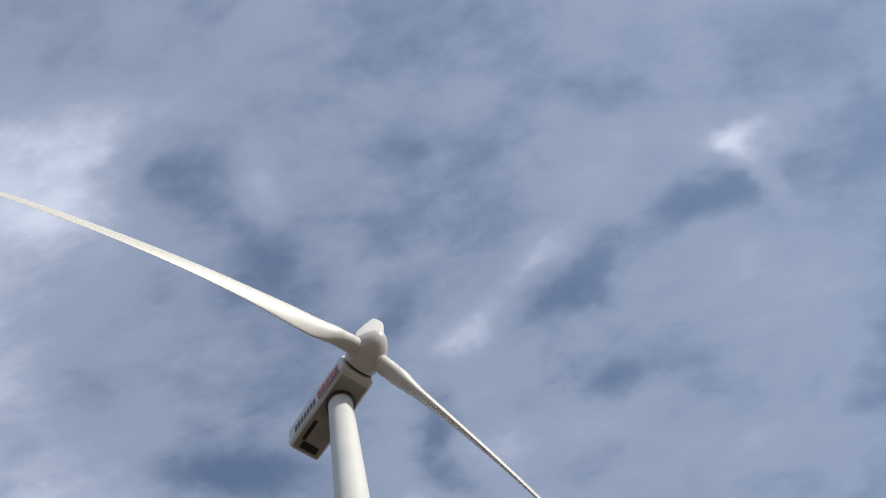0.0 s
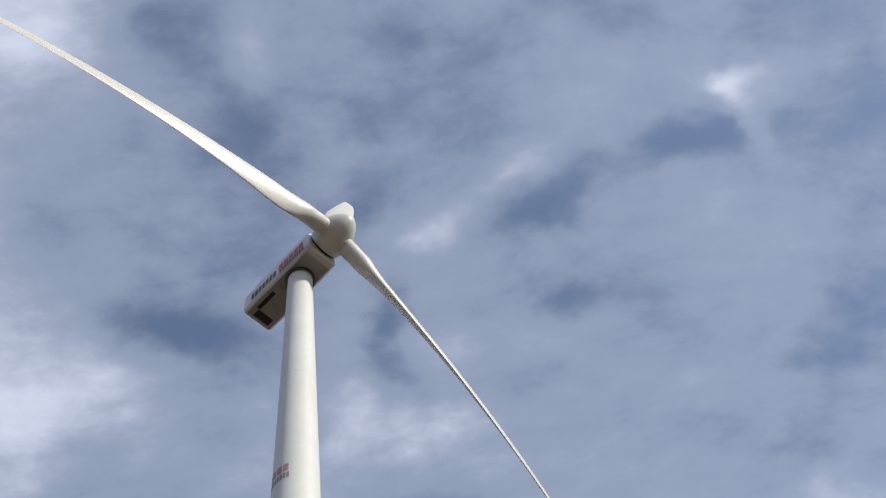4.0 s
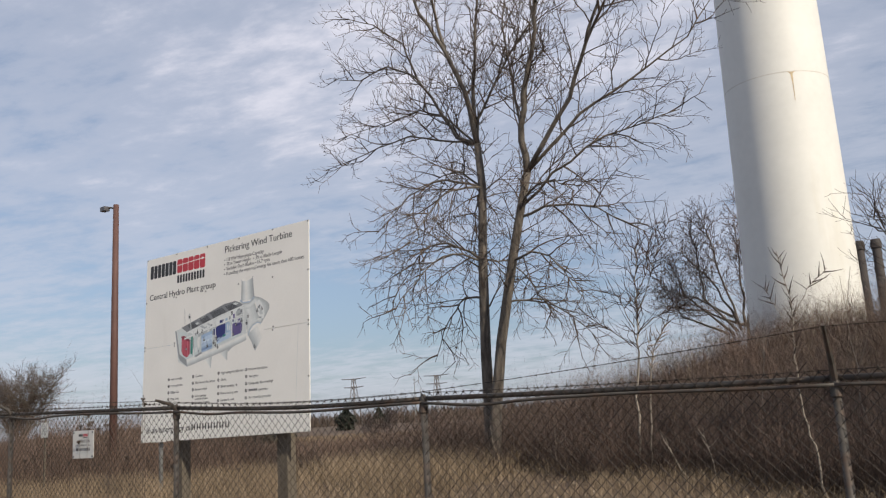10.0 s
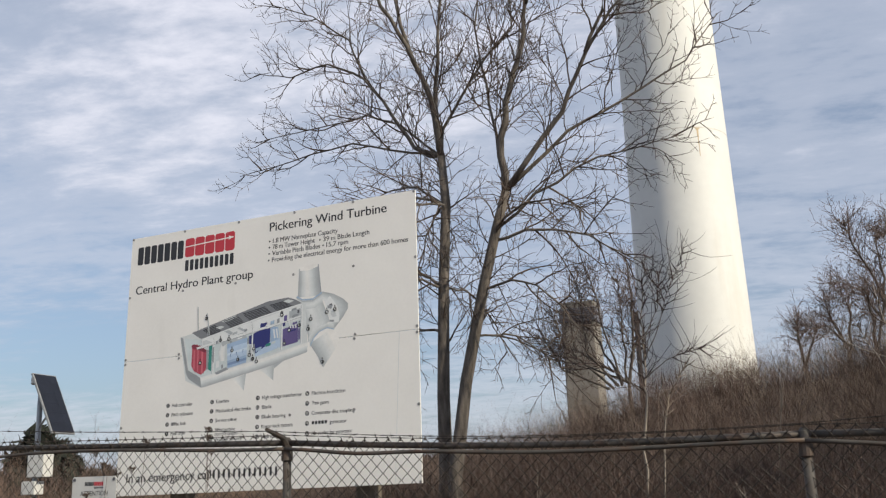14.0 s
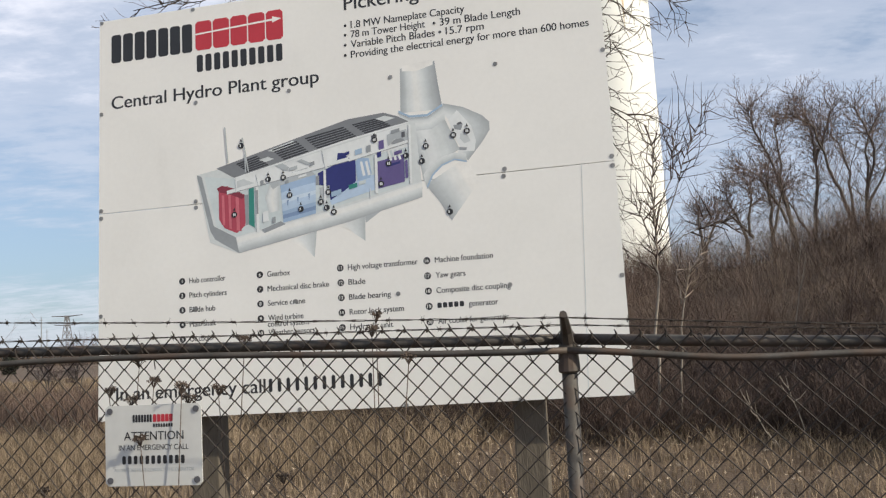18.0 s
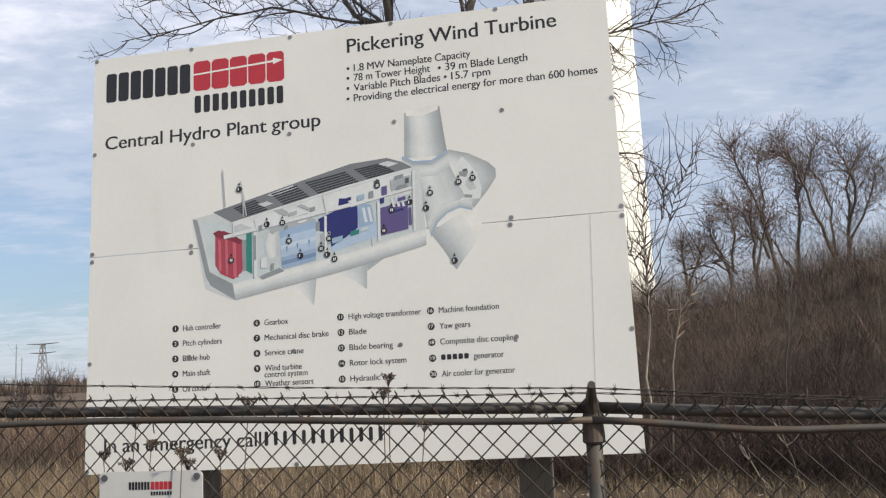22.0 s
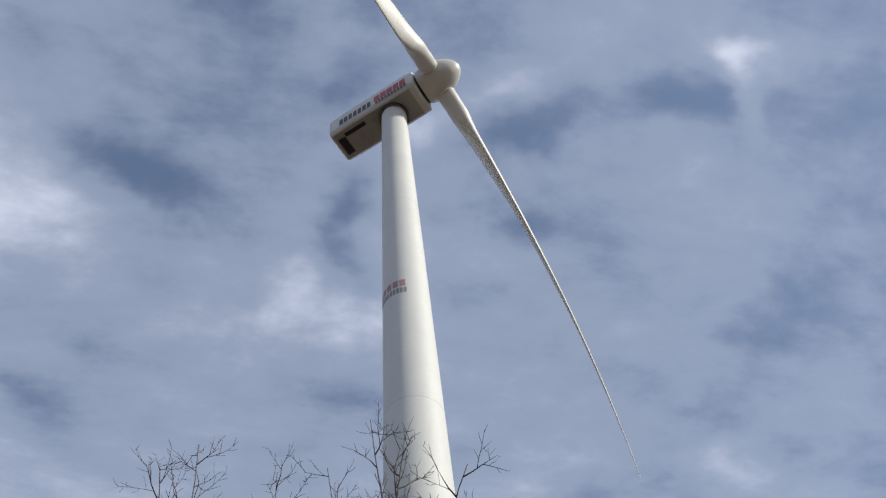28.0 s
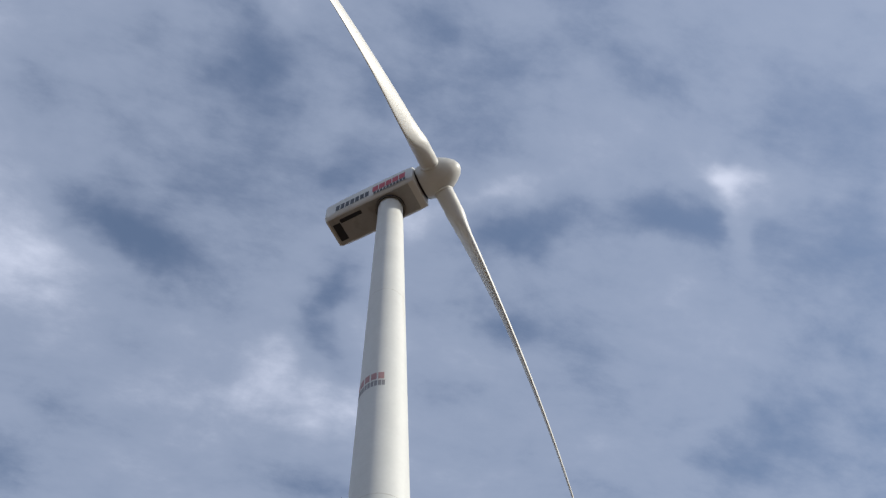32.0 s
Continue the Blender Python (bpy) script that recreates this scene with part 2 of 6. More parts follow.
M["faded_red"] = material("faded_red_print", (0.47, 0.27, 0.26), 0.6, vary=0.12, scale=2, grain=12, bump=0)
M["faded_ink"] = material("faded_black_print", (0.30, 0.29, 0.29), 0.6, vary=0.15, scale=2, grain=12, bump=0)
M["seam"] = material("flange_seam", (0.62, 0.60, 0.54), 0.6, vary=0.2)
M["sign"] = material("sign_panel", (0.80, 0.785, 0.74), 0.38, vary=0.04, scale=2, grain=40, bump=0.01, dirt=((0.5, 0.48, 0.42), 3, (1, 1, 0.3), 0.62, 0.25))
M["ink"] = material("black_vinyl", (0.022, 0.022, 0.024), 0.45, vary=0.2, bump=0)
M["red"] = material("red_vinyl", (0.50, 0.035, 0.05), 0.45, vary=0.08, bump=0)
M["galv"] = material("weathered_steel_pipe", (0.072, 0.065, 0.057), 0.66, 0.25, vary=0.45, scale=7, grain=90, bump=0.2, bump_dist=0.003, dirt=((0.10, 0.06, 0.04), 9, (1, 1, 1), 0.47, 0.75))
M["wire"] = material("rusty_wire", (0.036, 0.028, 0.023), 0.8, 0.1, vary=0.4, scale=4, grain=40, bump=0)
M["timber"] = material("weathered_timber", (0.12, 0.10, 0.075), 0.85, vary=0.35, scale=3, grain=40, stretch=(4, 4, 0.5), bump=0.5)
M["bark"] = material("grey_bark", (0.10, 0.083, 0.066), 0.9, vary=0.5, second=(0.20, 0.172, 0.145), scale=5, grain=45, stretch=(3, 3, 0.6), bump=0.6, bump_dist=0.02)
M["twig"] = material("bare_twigs", (0.085, 0.062, 0.048), 0.85, vary=0.4, scale=2, grain=30, bump=0, per="island")
M["mauve_twig"] = material("reddish_twigs", (0.135, 0.095, 0.08), 0.85, vary=0.4, scale=2, grain=30, bump=0, per="island")
M["mauve_shrub"] = material("faded_field_brush", (0.10, 0.064, 0.05), 0.9, vary=0.4, second=(0.21, 0.145, 0.11), scale=0.5, grain=3, bump=0, per="island")
M["pylon"] = material("dull_lattice_steel", (0.17, 0.16, 0.16), 0.7, 0.1, vary=0.2, scale=0.4, grain=4, bump=0)
M["pale"] = material("pale_birch_bark", (0.28, 0.24, 0.195), 0.8, vary=0.3, scale=8, grain=40, bump=0.3)
M["pale_shrub"] = material("dry_tan_stems", (0.15, 0.108, 0.08), 0.9, vary=0.35, second=(0.34, 0.27, 0.208), scale=0.5, grain=3, bump=0, per="island")
M["shrub"] = material("brown_brush", (0.080, 0.052, 0.042), 0.9, vary=0.5, second=(0.19, 0.13, 0.102), scale=0.5, grain=3, bump=0, per="island")
# shade low in the brush put into a darker brown; also sapling twigs
M["dark_stems"] = material("darkened_stems", (0.040, 0.026, 0.021), 0.9, vary=0.4, second=(0.085, 0.055, 0.043), scale=0.5, grain=3, bump=0, per="island")
M["grass"] = material("dry_grass", (0.15, 0.106, 0.067), 0.9, vary=0.4, second=(0.34, 0.258, 0.172), scale=0.4, grain=3, bump=0, per="island")
M["leaf"] = material("fallen_leaves", (0.12, 0.08, 0.05), 0.85, vary=0.4, second=(0.54, 0.44, 0.33), scale=3, grain=20, bump=0, per="island")
M["soil"] = material("field_ground", (0.062, 0.040, 0.027), 0.95, vary=0.4, second=(0.155, 0.105, 0.066), scale=0.35, grain=14, bump=0.8, bump_dist=0.05)
M["conifer"] = material("dark_conifer", (0.013, 0.017, 0.012), 0.85, vary=0.4, second=(0.028, 0.034, 0.022), scale=1, grain=8, bump=0, per="island")

# ---- building helpers ----


class Geo:
    """Collects vertices and faces of one mesh."""

    def __init__(self):
        self.v, self.f = [], []

    def add(self, verts, faces):
        k = len(self.v)
        self.v.extend(tuple(p) for p in verts)
        self.f.extend(tuple(i + k for i in q) for q in faces)
        return self

    def box(self, center, size, m=None):
        cx, cy, cz = center
        a, b, c = (s / 2 for s in size)
        pts = [Vector((cx + x * a, cy + y * b, cz + z * c)) for z in (-1, 1) for y in (-1, 1) for x in (-1, 1)]
        if m is not None:
            pts = [m @ p for p in pts]
        return self.add(pts, [(0, 2, 3, 1), (4, 5, 7, 6), (0, 1, 5, 4), (2, 6, 7, 3), (0, 4, 6, 2), (1, 3, 7, 5)])

    def tube(self, pts, radii, sides=6, caps=True):
        pts = [Vector(p) for p in pts]
        if isinstance(radii, (int, float)):
            radii = [radii] * len(pts)
        rings, ref = [], None
        for i, p in enumerate(pts):
            d = (pts[min(i + 1, len(pts) - 1)] - pts[max(i - 1, 0)]).normalized()
            if ref is None or abs(ref.dot(d)) > 0.95:
                ref = Vector((0, 0, 1)) if abs(d.z) < 0.9 else Vector((1, 0, 0))
            x = d.cross(ref).normalized()
            y = d.cross(x)
            rings.append([p + (x * math.cos(a) + y * math.sin(a)) * radii[i] for a in (2 * math.pi * k / sides for k in range(sides))])
        verts = [q for r in rings for q in r]
        faces = []
        for i in range(len(pts) - 1):
            for k in range(sides):
                a, b = i * sides + k, i * sides + (k + 1) % sides
                faces.append((a, b, b + sides, a + sides))
        if caps:
            faces.append(tuple(range(sides))[::-1])
            faces.append(tuple(range(len(verts) - sides, len(verts))))
        return self.add(verts, faces)

    def lathe(self, profile, sides=48, m=None, caps=True):
        """profile: (radius, height) pairs round the z axis."""
        verts, faces = [], []
        for r, z in profile:
            for k in range(sides):
                a = 2 * math.pi * k / sides
                p = Vector((r * math.cos(a), r * math.sin(a), z))
                verts.append(m @ p if m is not None else p)
        for i in range(len(profile) - 1):
            for k in range(sides):
                a, b = i * sides + k, i * sides + (k + 1) % sides
                faces.append((a, b, b + sides, a + sides))
        if caps:
            faces.append(tuple(range(sides))[::-1])
            faces.append(tuple(range(len(verts) - sides, len(verts))))
        return self.add(verts, faces)

    def slab(self, poly, m, thick, base=0.0):
        """A flat polygon in the xy plane of m, raised from base by thick along its z."""
        n = len(poly)
        area = sum(poly[i][0] * poly[(i + 1) % n][1] - poly[(i + 1) % n][0] * poly[i][1] for i in range(n))
        if area < 0:
            poly = poly[::-1]
        verts = [m @ Vector((x, y, base)) for x, y in poly] + [m @ Vector((x, y, base + thick)) for x, y in poly]
        faces = [tuple(range(n))[::-1], tuple(range(n, 2 * n))] + [(i, (i + 1) % n, (i + 1) % n + n, i + n) for i in range(n)]
        return self.add(verts, faces)

    def mesh(self, name, smooth=False):
        me = bpy.data.meshes.new(name)
        me.from_pydata(self.v, [], self.f)
        if smooth:
            me.shade_smooth()
        me.update()
        return me


def part(name, geo, mat, parent=None, label="", smooth=False, bevel=0.0, kind=""):
    me = geo.mesh(name, smooth) if isinstance(geo, Geo) else geo
    if bevel:
        bm = bmesh.new()
        bm.from_mesh(me)
        bmesh.ops.remove_doubles(bm, verts=bm.verts, dist=1e-5)
        edges = [e for e in bm.edges if len(e.link_faces) == 2 and e.calc_face_angle() > 0.5]
        bmesh.ops.bevel(bm, geom=edges, offset=bevel, segments=2, affect="EDGES", profile=0.5)
        bm.to_mesh(me)
        bm.free()
        me.update()
    if mat is not None and not me.materials:
        me.materials.append(mat)
    ob = new(name, me)
    if parent is not None:
        ob.parent = parent
        ob.matrix_parent_inverse = Matrix()
    if label or kind:
        tagged(ob, label, kind=kind)
    return ob


def thing(name, label, category, at=(0, 0, 0), group="", kind=""):
    """An Empty at the foot of a thing; its parts are given in its own coordinates."""
    ob = new(name)
    ob.empty_display_size = 0.2
    ob.location = at
    return tagged(ob, label, category, group, kind)


def smooth01(a, b, x):
    k = min(1.0, max(0.0, (x - a) / (b - a)))
    return k * k * (3 - 2 * k)


def ground_z(x, y):
    """Height of the ground: a level verge and field, and the grassy mound that carries the turbine."""
    z = -0.28 + 0.5 * smooth01(1, 12, y) * smooth01(-12, 0, x)
    z += 0.16 * smooth01(-1.8, -3.6, y) + 0.22 * smooth01(8, 3, x) * smooth01(-3, -5, y)
    rise = smooth01(8.5, 21, y + 0.35 * (x - 3) * (x > 3)) * smooth01(-7, 4, x + 0.12 * (y - 20)) * (1 - smooth01(32, 60, y)) * (1 - smooth01(30, 60, x))
    z += (2.75 + 1.05 * smooth01(5, 11, x)) * rise
    if abs(x) < 60 and -30 < y < 60:
        z += 0.05 * noise.noise(Vector((x * 0.6, y * 0.6, 0))) + 0.12 * rise * noise.noise(Vector((x * 0.3, y * 0.3, 4)))
    return z


def make_ground():
    xs = sorted(set([-4000, -2000, -1000, -500, -250, -140, -90, -60] + [-45 + 1.0 * i for i in range(96)] + [60, 90, 140, 250, 500, 1000, 2000, 4000]))
    ys = sorted(set([-4000, -2000, -1000, -500, -250, -120, -60, -40, -28] + [-20 + 0.8 * i for i in range(100)] + [70, 85, 110, 140, 200, 300, 500, 1000, 2000, 4000]))
    g = Geo()
    g.v = [(x, y, ground_z(x, y)) for y in ys for x in xs]
    n = len(xs)
    g.f = [(j * n + i, j * n + i + 1, (j + 1) * n + i + 1, (j + 1) * n + i) for j in range(len(ys) - 1) for i in range(n - 1)]
    tagged(part("ground", g, M["soil"], smooth=True), "dry brown field of soil and dead grass rising to a mound", "ground", kind="structure")


make_ground()

# ---- wind turbine ----
TOWER = Vector((2.5, 25.8, 0))
TOWER_BASE, TOWER_TOP = 2.6, 75.8
YAW, TILT, HUB_Z, PHASE = radians(-29.5), radians(5), 77.75, 14


def make_turbine():
    tb = thing("wind_turbine", "tall white three-bladed wind turbine on a tapered steel tower", "wind turbine", TOWER + Vector((0, 0, TOWER_BASE)))
    H = TOWER_TOP - TOWER_BASE

    def radius(z):
        return 1.834 - 0.759 * (z + TOWER_BASE - 14) / 66

    cuts = [0, 12.6 - TOWER_BASE, 35.5 - TOWER_BASE, 57.5 - TOWER_BASE, H]
    for a, b in zip(cuts, cuts[1:]):
        g = Geo()
        g.lathe([(radius(a + (b - a) * k / 8), a + (b - a) * k / 8 - (0.02 if k == 8 and b < H else 0)) for k in range(9)], 96, caps=False)
        part("tower_section", g, M["turbine"], tb, "white painted conical steel section", smooth=True)
    for z in cuts[1:-1]:
        g = Geo()
        g.lathe([(radius(z) - 0.02, z - 0.03), (radius(z) + 0.004, z - 0.022), (radius(z) + 0.004, z + 0.012), (radius(z) - 0.02, z + 0.02)], 96)
        part("flange_joint", g, M["seam"], tb, "thin grey joint ring")
    g = Geo()
    g.lathe([(2.7, -0.6), (2.7, 0.05), (2.6, 0.12), (0.5, 0.12)], 48)
    part("foundation", g, M["under"], tb, "grey concrete base ring")
    # nacelle in its own axes: x forwards along the rotor axis, z up
    to = Matrix.Translation((0, 0, H)) @ Matrix.Rotation(YAW, 4, "Z")
    sect = [(-1.42, 0.0), (1.42, 0.0), (1.70, 0.40), (1.72, 2.8), (1.42, 3.45), (-1.42, 3.45), (-1.72, 2.8), (-1.70, 0.40)]
    stations = [(-6.0, 0.90, 0.4), (-5.85, 0.96, 0.15), (-4.0, 1.0, 0.0), (2.2, 1.0, 0.0), (3.15, 0.97, 0.1)]
    g = Geo()
    vs, fs = [], []
    for x, s, lift in stations:
        for y, z in sect:
            vs.append(to @ Vector((x, y * s - 0.1, 0.1 + lift * 0.3 + z * s)))
    n = len(sect)
    for i in range(len(stations) - 1):
        for k in range(n):
            fs.append((i * n + k, i * n + (k + 1) % n, (i + 1) * n + (k + 1) % n, (i + 1) * n + k))
    fs.append(tuple(range(n))[::-1])
    fs.append(tuple(range((len(stations) - 1) * n, len(stations) * n)))
    g.add(vs, fs)
    nac = part("nacelle", g, M["blade"], tb, "long boxy off-white nacelle housing", bevel=0.12)
    # underside plate: coloured darker than the housing to carry its shade
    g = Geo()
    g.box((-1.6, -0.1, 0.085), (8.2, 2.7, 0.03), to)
    part("underside_panel", g, M["under"], nac, "grimy underside plate, its grey darkened for shade")
    g = Geo()
    g.box((-5.15, 0.0, 0.062), (0.75, 1.75, 0.03), to)
    part("hatch", g, M["dark"], nac, "dark open service hatch")
    g = Geo()
    g.box((-3.6, -0.95, 0.062), (2.2, 0.38, 0.03), to)
    part("vent", g, M["dark"], nac, "dark air vent")
    g = Geo()
    g.lathe([(1.35, -0.25), (1.35, 0.14)], 40, to, caps=False)
    part("yaw_ring", g, M["dark"], nac, "dark yaw ring above the tower")
    # plain blocks where the owner's mark stands
    side = to @ Matrix.Translation((0, -1.822, 0)) @ Matrix.Rotation(radians(90), 4, "X")
    for u0, u1, v0, v1, n, fill, mat in ((-4.75, -1.2, 0.66, 1.82, 7, 0.74, "ink"), (-0.95, 2.5, 1.05, 2.2, 5, 0.86, "red"), (-0.8, 2.55, 0.40, 0.93, 10, 0.66, "ink")):
        for k in range(n):
            w = (u1 - u0) / n
            g = Geo()
            g.slab([(u0 + w * k, v0), (u0 + w * (k + fill), v0), (u0 + w * (k + fill), v1), (u0 + w * k, v1)], side, 0.012)
            part("mark_block", g, M[mat], nac)
    for z0, z1, mat, n in ((45.75, 46.45, "faded_red", 5), (45.05, 45.6, "faded_ink", 10)):
        g = Geo()
        for k in range(n):
            a0, a1 = -175 + 90 * k / n, -175 + 90 * (k + 0.78) / n
            ring = [radians(a0 + (a1 - a0) * j / 5) for j in range(6)]
            rr = [(radius(z - TOWER_BASE) + 0.008, z - TOWER_BASE) for z in (z0, z1)]
            pts = [(r * math.cos(a), r * math.sin(a), z) for r, z in rr for a in ring]
            g.add(pts, [(j, j + 1, j + 7, j + 6) for j in range(5)])
        part("mark_blocks", g, M[mat], tb, "row of coloured blocks round the tower")
    g = Geo()
    a0 = math.atan2(-1.83, 1.11)
    zz = cuts[1]
    outline = [(-0.075, 0.0), (0.075, 0.0), (0.022, -0.09), (0.012, -0.5), (0.006, -1.1), (-0.004, -1.1), (-0.008, -0.45), (-0.022, -0.1)]
    pts = [((radius(zz) + 0.006) * math.cos(a0 + da), (radius(zz) + 0.006) * math.sin(a0 + da), zz + dz) for da, dz in outline]
    pts = [(x + 0.0115 * (zz - z) * math.cos(a0), y + 0.0115 * (zz - z) * math.sin(a0), z) for x, y, z in pts]
    g.add(pts, [(0, 7, 2, 1), (7, 6, 3, 2), (6, 5, 4, 3)])
    part("rust_stain", g, M["rust"], tb, "rust streak below a joint")
    ax = to @ Matrix.Translation((0, 0, HUB_Z - TOWER_TOP)) @ Matrix.Rotation(-TILT, 4, "Y")
    g = Geo()
    lath = ax @ Matrix.Rotation(radians(90), 4, "Y")
    g.lathe([(1.2, 3.05), (1.42, 3.1), (1.46, 3.2), (1.46, 3.3)], 40, lath)
    part("rotor_gap", g, M["dark"], nac, "dark gap ring")
    g = Geo()
    g.lathe([(1.5, 3.25), (1.62, 3.4), (1.78, 4.3), (1.76, 5.0), (1.55, 5.75), (1.18, 6.4), (0.74, 6.9), (0.32, 7.15), (0.03, 7.2)], 48, lath, caps=False)
    hub = part("hub", g, M["blade"], tb, "rounded cream spinner hub", smooth=True)
    # blades: airfoil sections along z, chord along y, thickness along x
    stations = [(0.9, 1.7, 1.0, 0), (2.0, 1.7, 1.0, 0), (3.4, 1.8, 0.88, 4), (5.2, 2.5, 0.56, 17), (7.2, 2.85, 0.42, 15), (9.0, 2.9, 0.35, 13), (13, 2.5, 0.29, 9), (19, 1.95, 0.25, 5.5), (26, 1.45, 0.21, 2), (32, 1.08, 0.19, 1), (36.5, 0.8, 0.15, 0.3), (38.4, 0.42, 0.14, 0), (39.3, 0.12, 0.14, 0)]
    stations = [tuple(a + (b - a) * q / 5 for a, b in zip(one, two)) for one, two in zip(stations, stations[1:]) for q in range(5)] + [stations[-1]]
    for k in range(3):
        a = radians(PHASE + 120 * k)
        m = ax @ Matrix.Translation((4.75, 0, 0)) @ Matrix.Rotation(-a, 4, "X")
        g = Geo()
        vs, fs, S = [], [], 40
        for z, chord, thick, twist in stations:
            bend = -4.4 * (z / 40) ** 2.2 + 0.035 * z
            for j in range(S):
                q = 2 * math.pi * j / S
                round_ = 1 if thick > 0.95 else max(0, (thick - 0.46) / 0.54)
                cx, cy = math.cos(q), math.sin(q)
                foil_y = (0.5 * cx - 0.19) * chord
                foil_x = 0.5 * thick * chord * cy * (0.35 + 0.65 * ((cx + 1) / 2) ** 0.6 if cx < 1 else 1)
                circ_y, circ_x = 0.5 * chord * cx, 0.5 * chord * cy
                y = circ_y * round_ + foil_y * (1 - round_)
                x = circ_x * round_ + foil_x * (1 - round_)
                tw = radians(-(twist + PITCH) * (1 - round_))
                vs.append(m @ Vector((x * math.cos(tw) - y * math.sin(tw) + bend, x * math.sin(tw) + y * math.cos(tw), z)))
        for i in range(len(stations) - 1):
            for j in range(S):
                fs.append((i * S + j, (i + 1) * S + j, (i + 1) * S + (j + 1) % S, i * S + (j + 1) % S))
        fs.append(tuple(range(S)))
        fs.append(tuple(range(len(vs) - S, len(vs)))[::-1])
        g.add(vs, fs)
        bl = part("blade", g, M["blade"], tb, "long slender cream fibreglass blade", smooth=True)
        g = Geo()
        g.lathe([(0.86, 1.62), (0.93, 1.66), (0.93, 1.80), (0.86, 1.86)], 32, m)
        part("blade_collar", g, M["blade"], bl, "raised root collar", smooth=True)
    return tb, nac, to, radius


PITCH = 4
turbine, nacelle, NAC, tower_radius = make_turbine()

# ---- billboard on two timber posts ----
SIGN_BL, SIGN_BR, SIGN_TL = Vector((0, 0, 1.2)), Vector((3.05, 0, 1.24)), Vector((-0.03, 0.11, 3.64))
su = (SIGN_BR - SIGN_BL).normalized()
sn = su.cross(SIGN_TL - SIGN_BL).normalized()
sv = sn.cross(su)
SW, SH = 3.05, 2.44


def make_sign():
    sg = thing("information_sign", "large white information sign with turbine cutaway on two timber posts", "sign", (1.5, 0.2, ground_z(1.5, 0.2)))
    o = SIGN_BL - sg.location
    m = Matrix(((su.x, sv.x, sn.x, o.x), (su.y, sv.y, sn.y, o.y), (su.z, sv.z, sn.z, o.z), (0, 0, 0, 1)))
    mid = 1.225
    for a, b in ((0, mid - 0.002), (mid + 0.002, SH)):
        g = Geo()
        g.slab([(0, a), (SW, a), (SW, b), (0, b)], m, 0.012, -0.012)
        part("panel", g, M["sign"], sg, "white aluminium sheet")
    for u in (0.61, 2.49):
        g = Geo()
        base = m @ Vector((u, 0, -0.12))
        g.box((base.x, base.y + 0.06, (base.z + 2.1) / 2 - 0.3), (0.17, 0.14, base.z + 2.1 + 0.6))
        part("post", g, M["timber"], sg, "weathered square timber post", bevel=0.008)
    return sg, m


sign, SIGN = make_sign()

# ---- chain-link fence ----
FENCE_Y, PITCH_X = -1.64, 3.03


def rail_z(x):
    d = x - 2.85
    sag = 0.03 * math.sin(math.pi * d / PITCH_X) if 0 < d < PITCH_X else 0.0
    return 1.549 - 0.0265 * d if d < 0 else 1.549 - 0.033 * d + 0.0017 * min(d, 9.5) ** 2 - sag



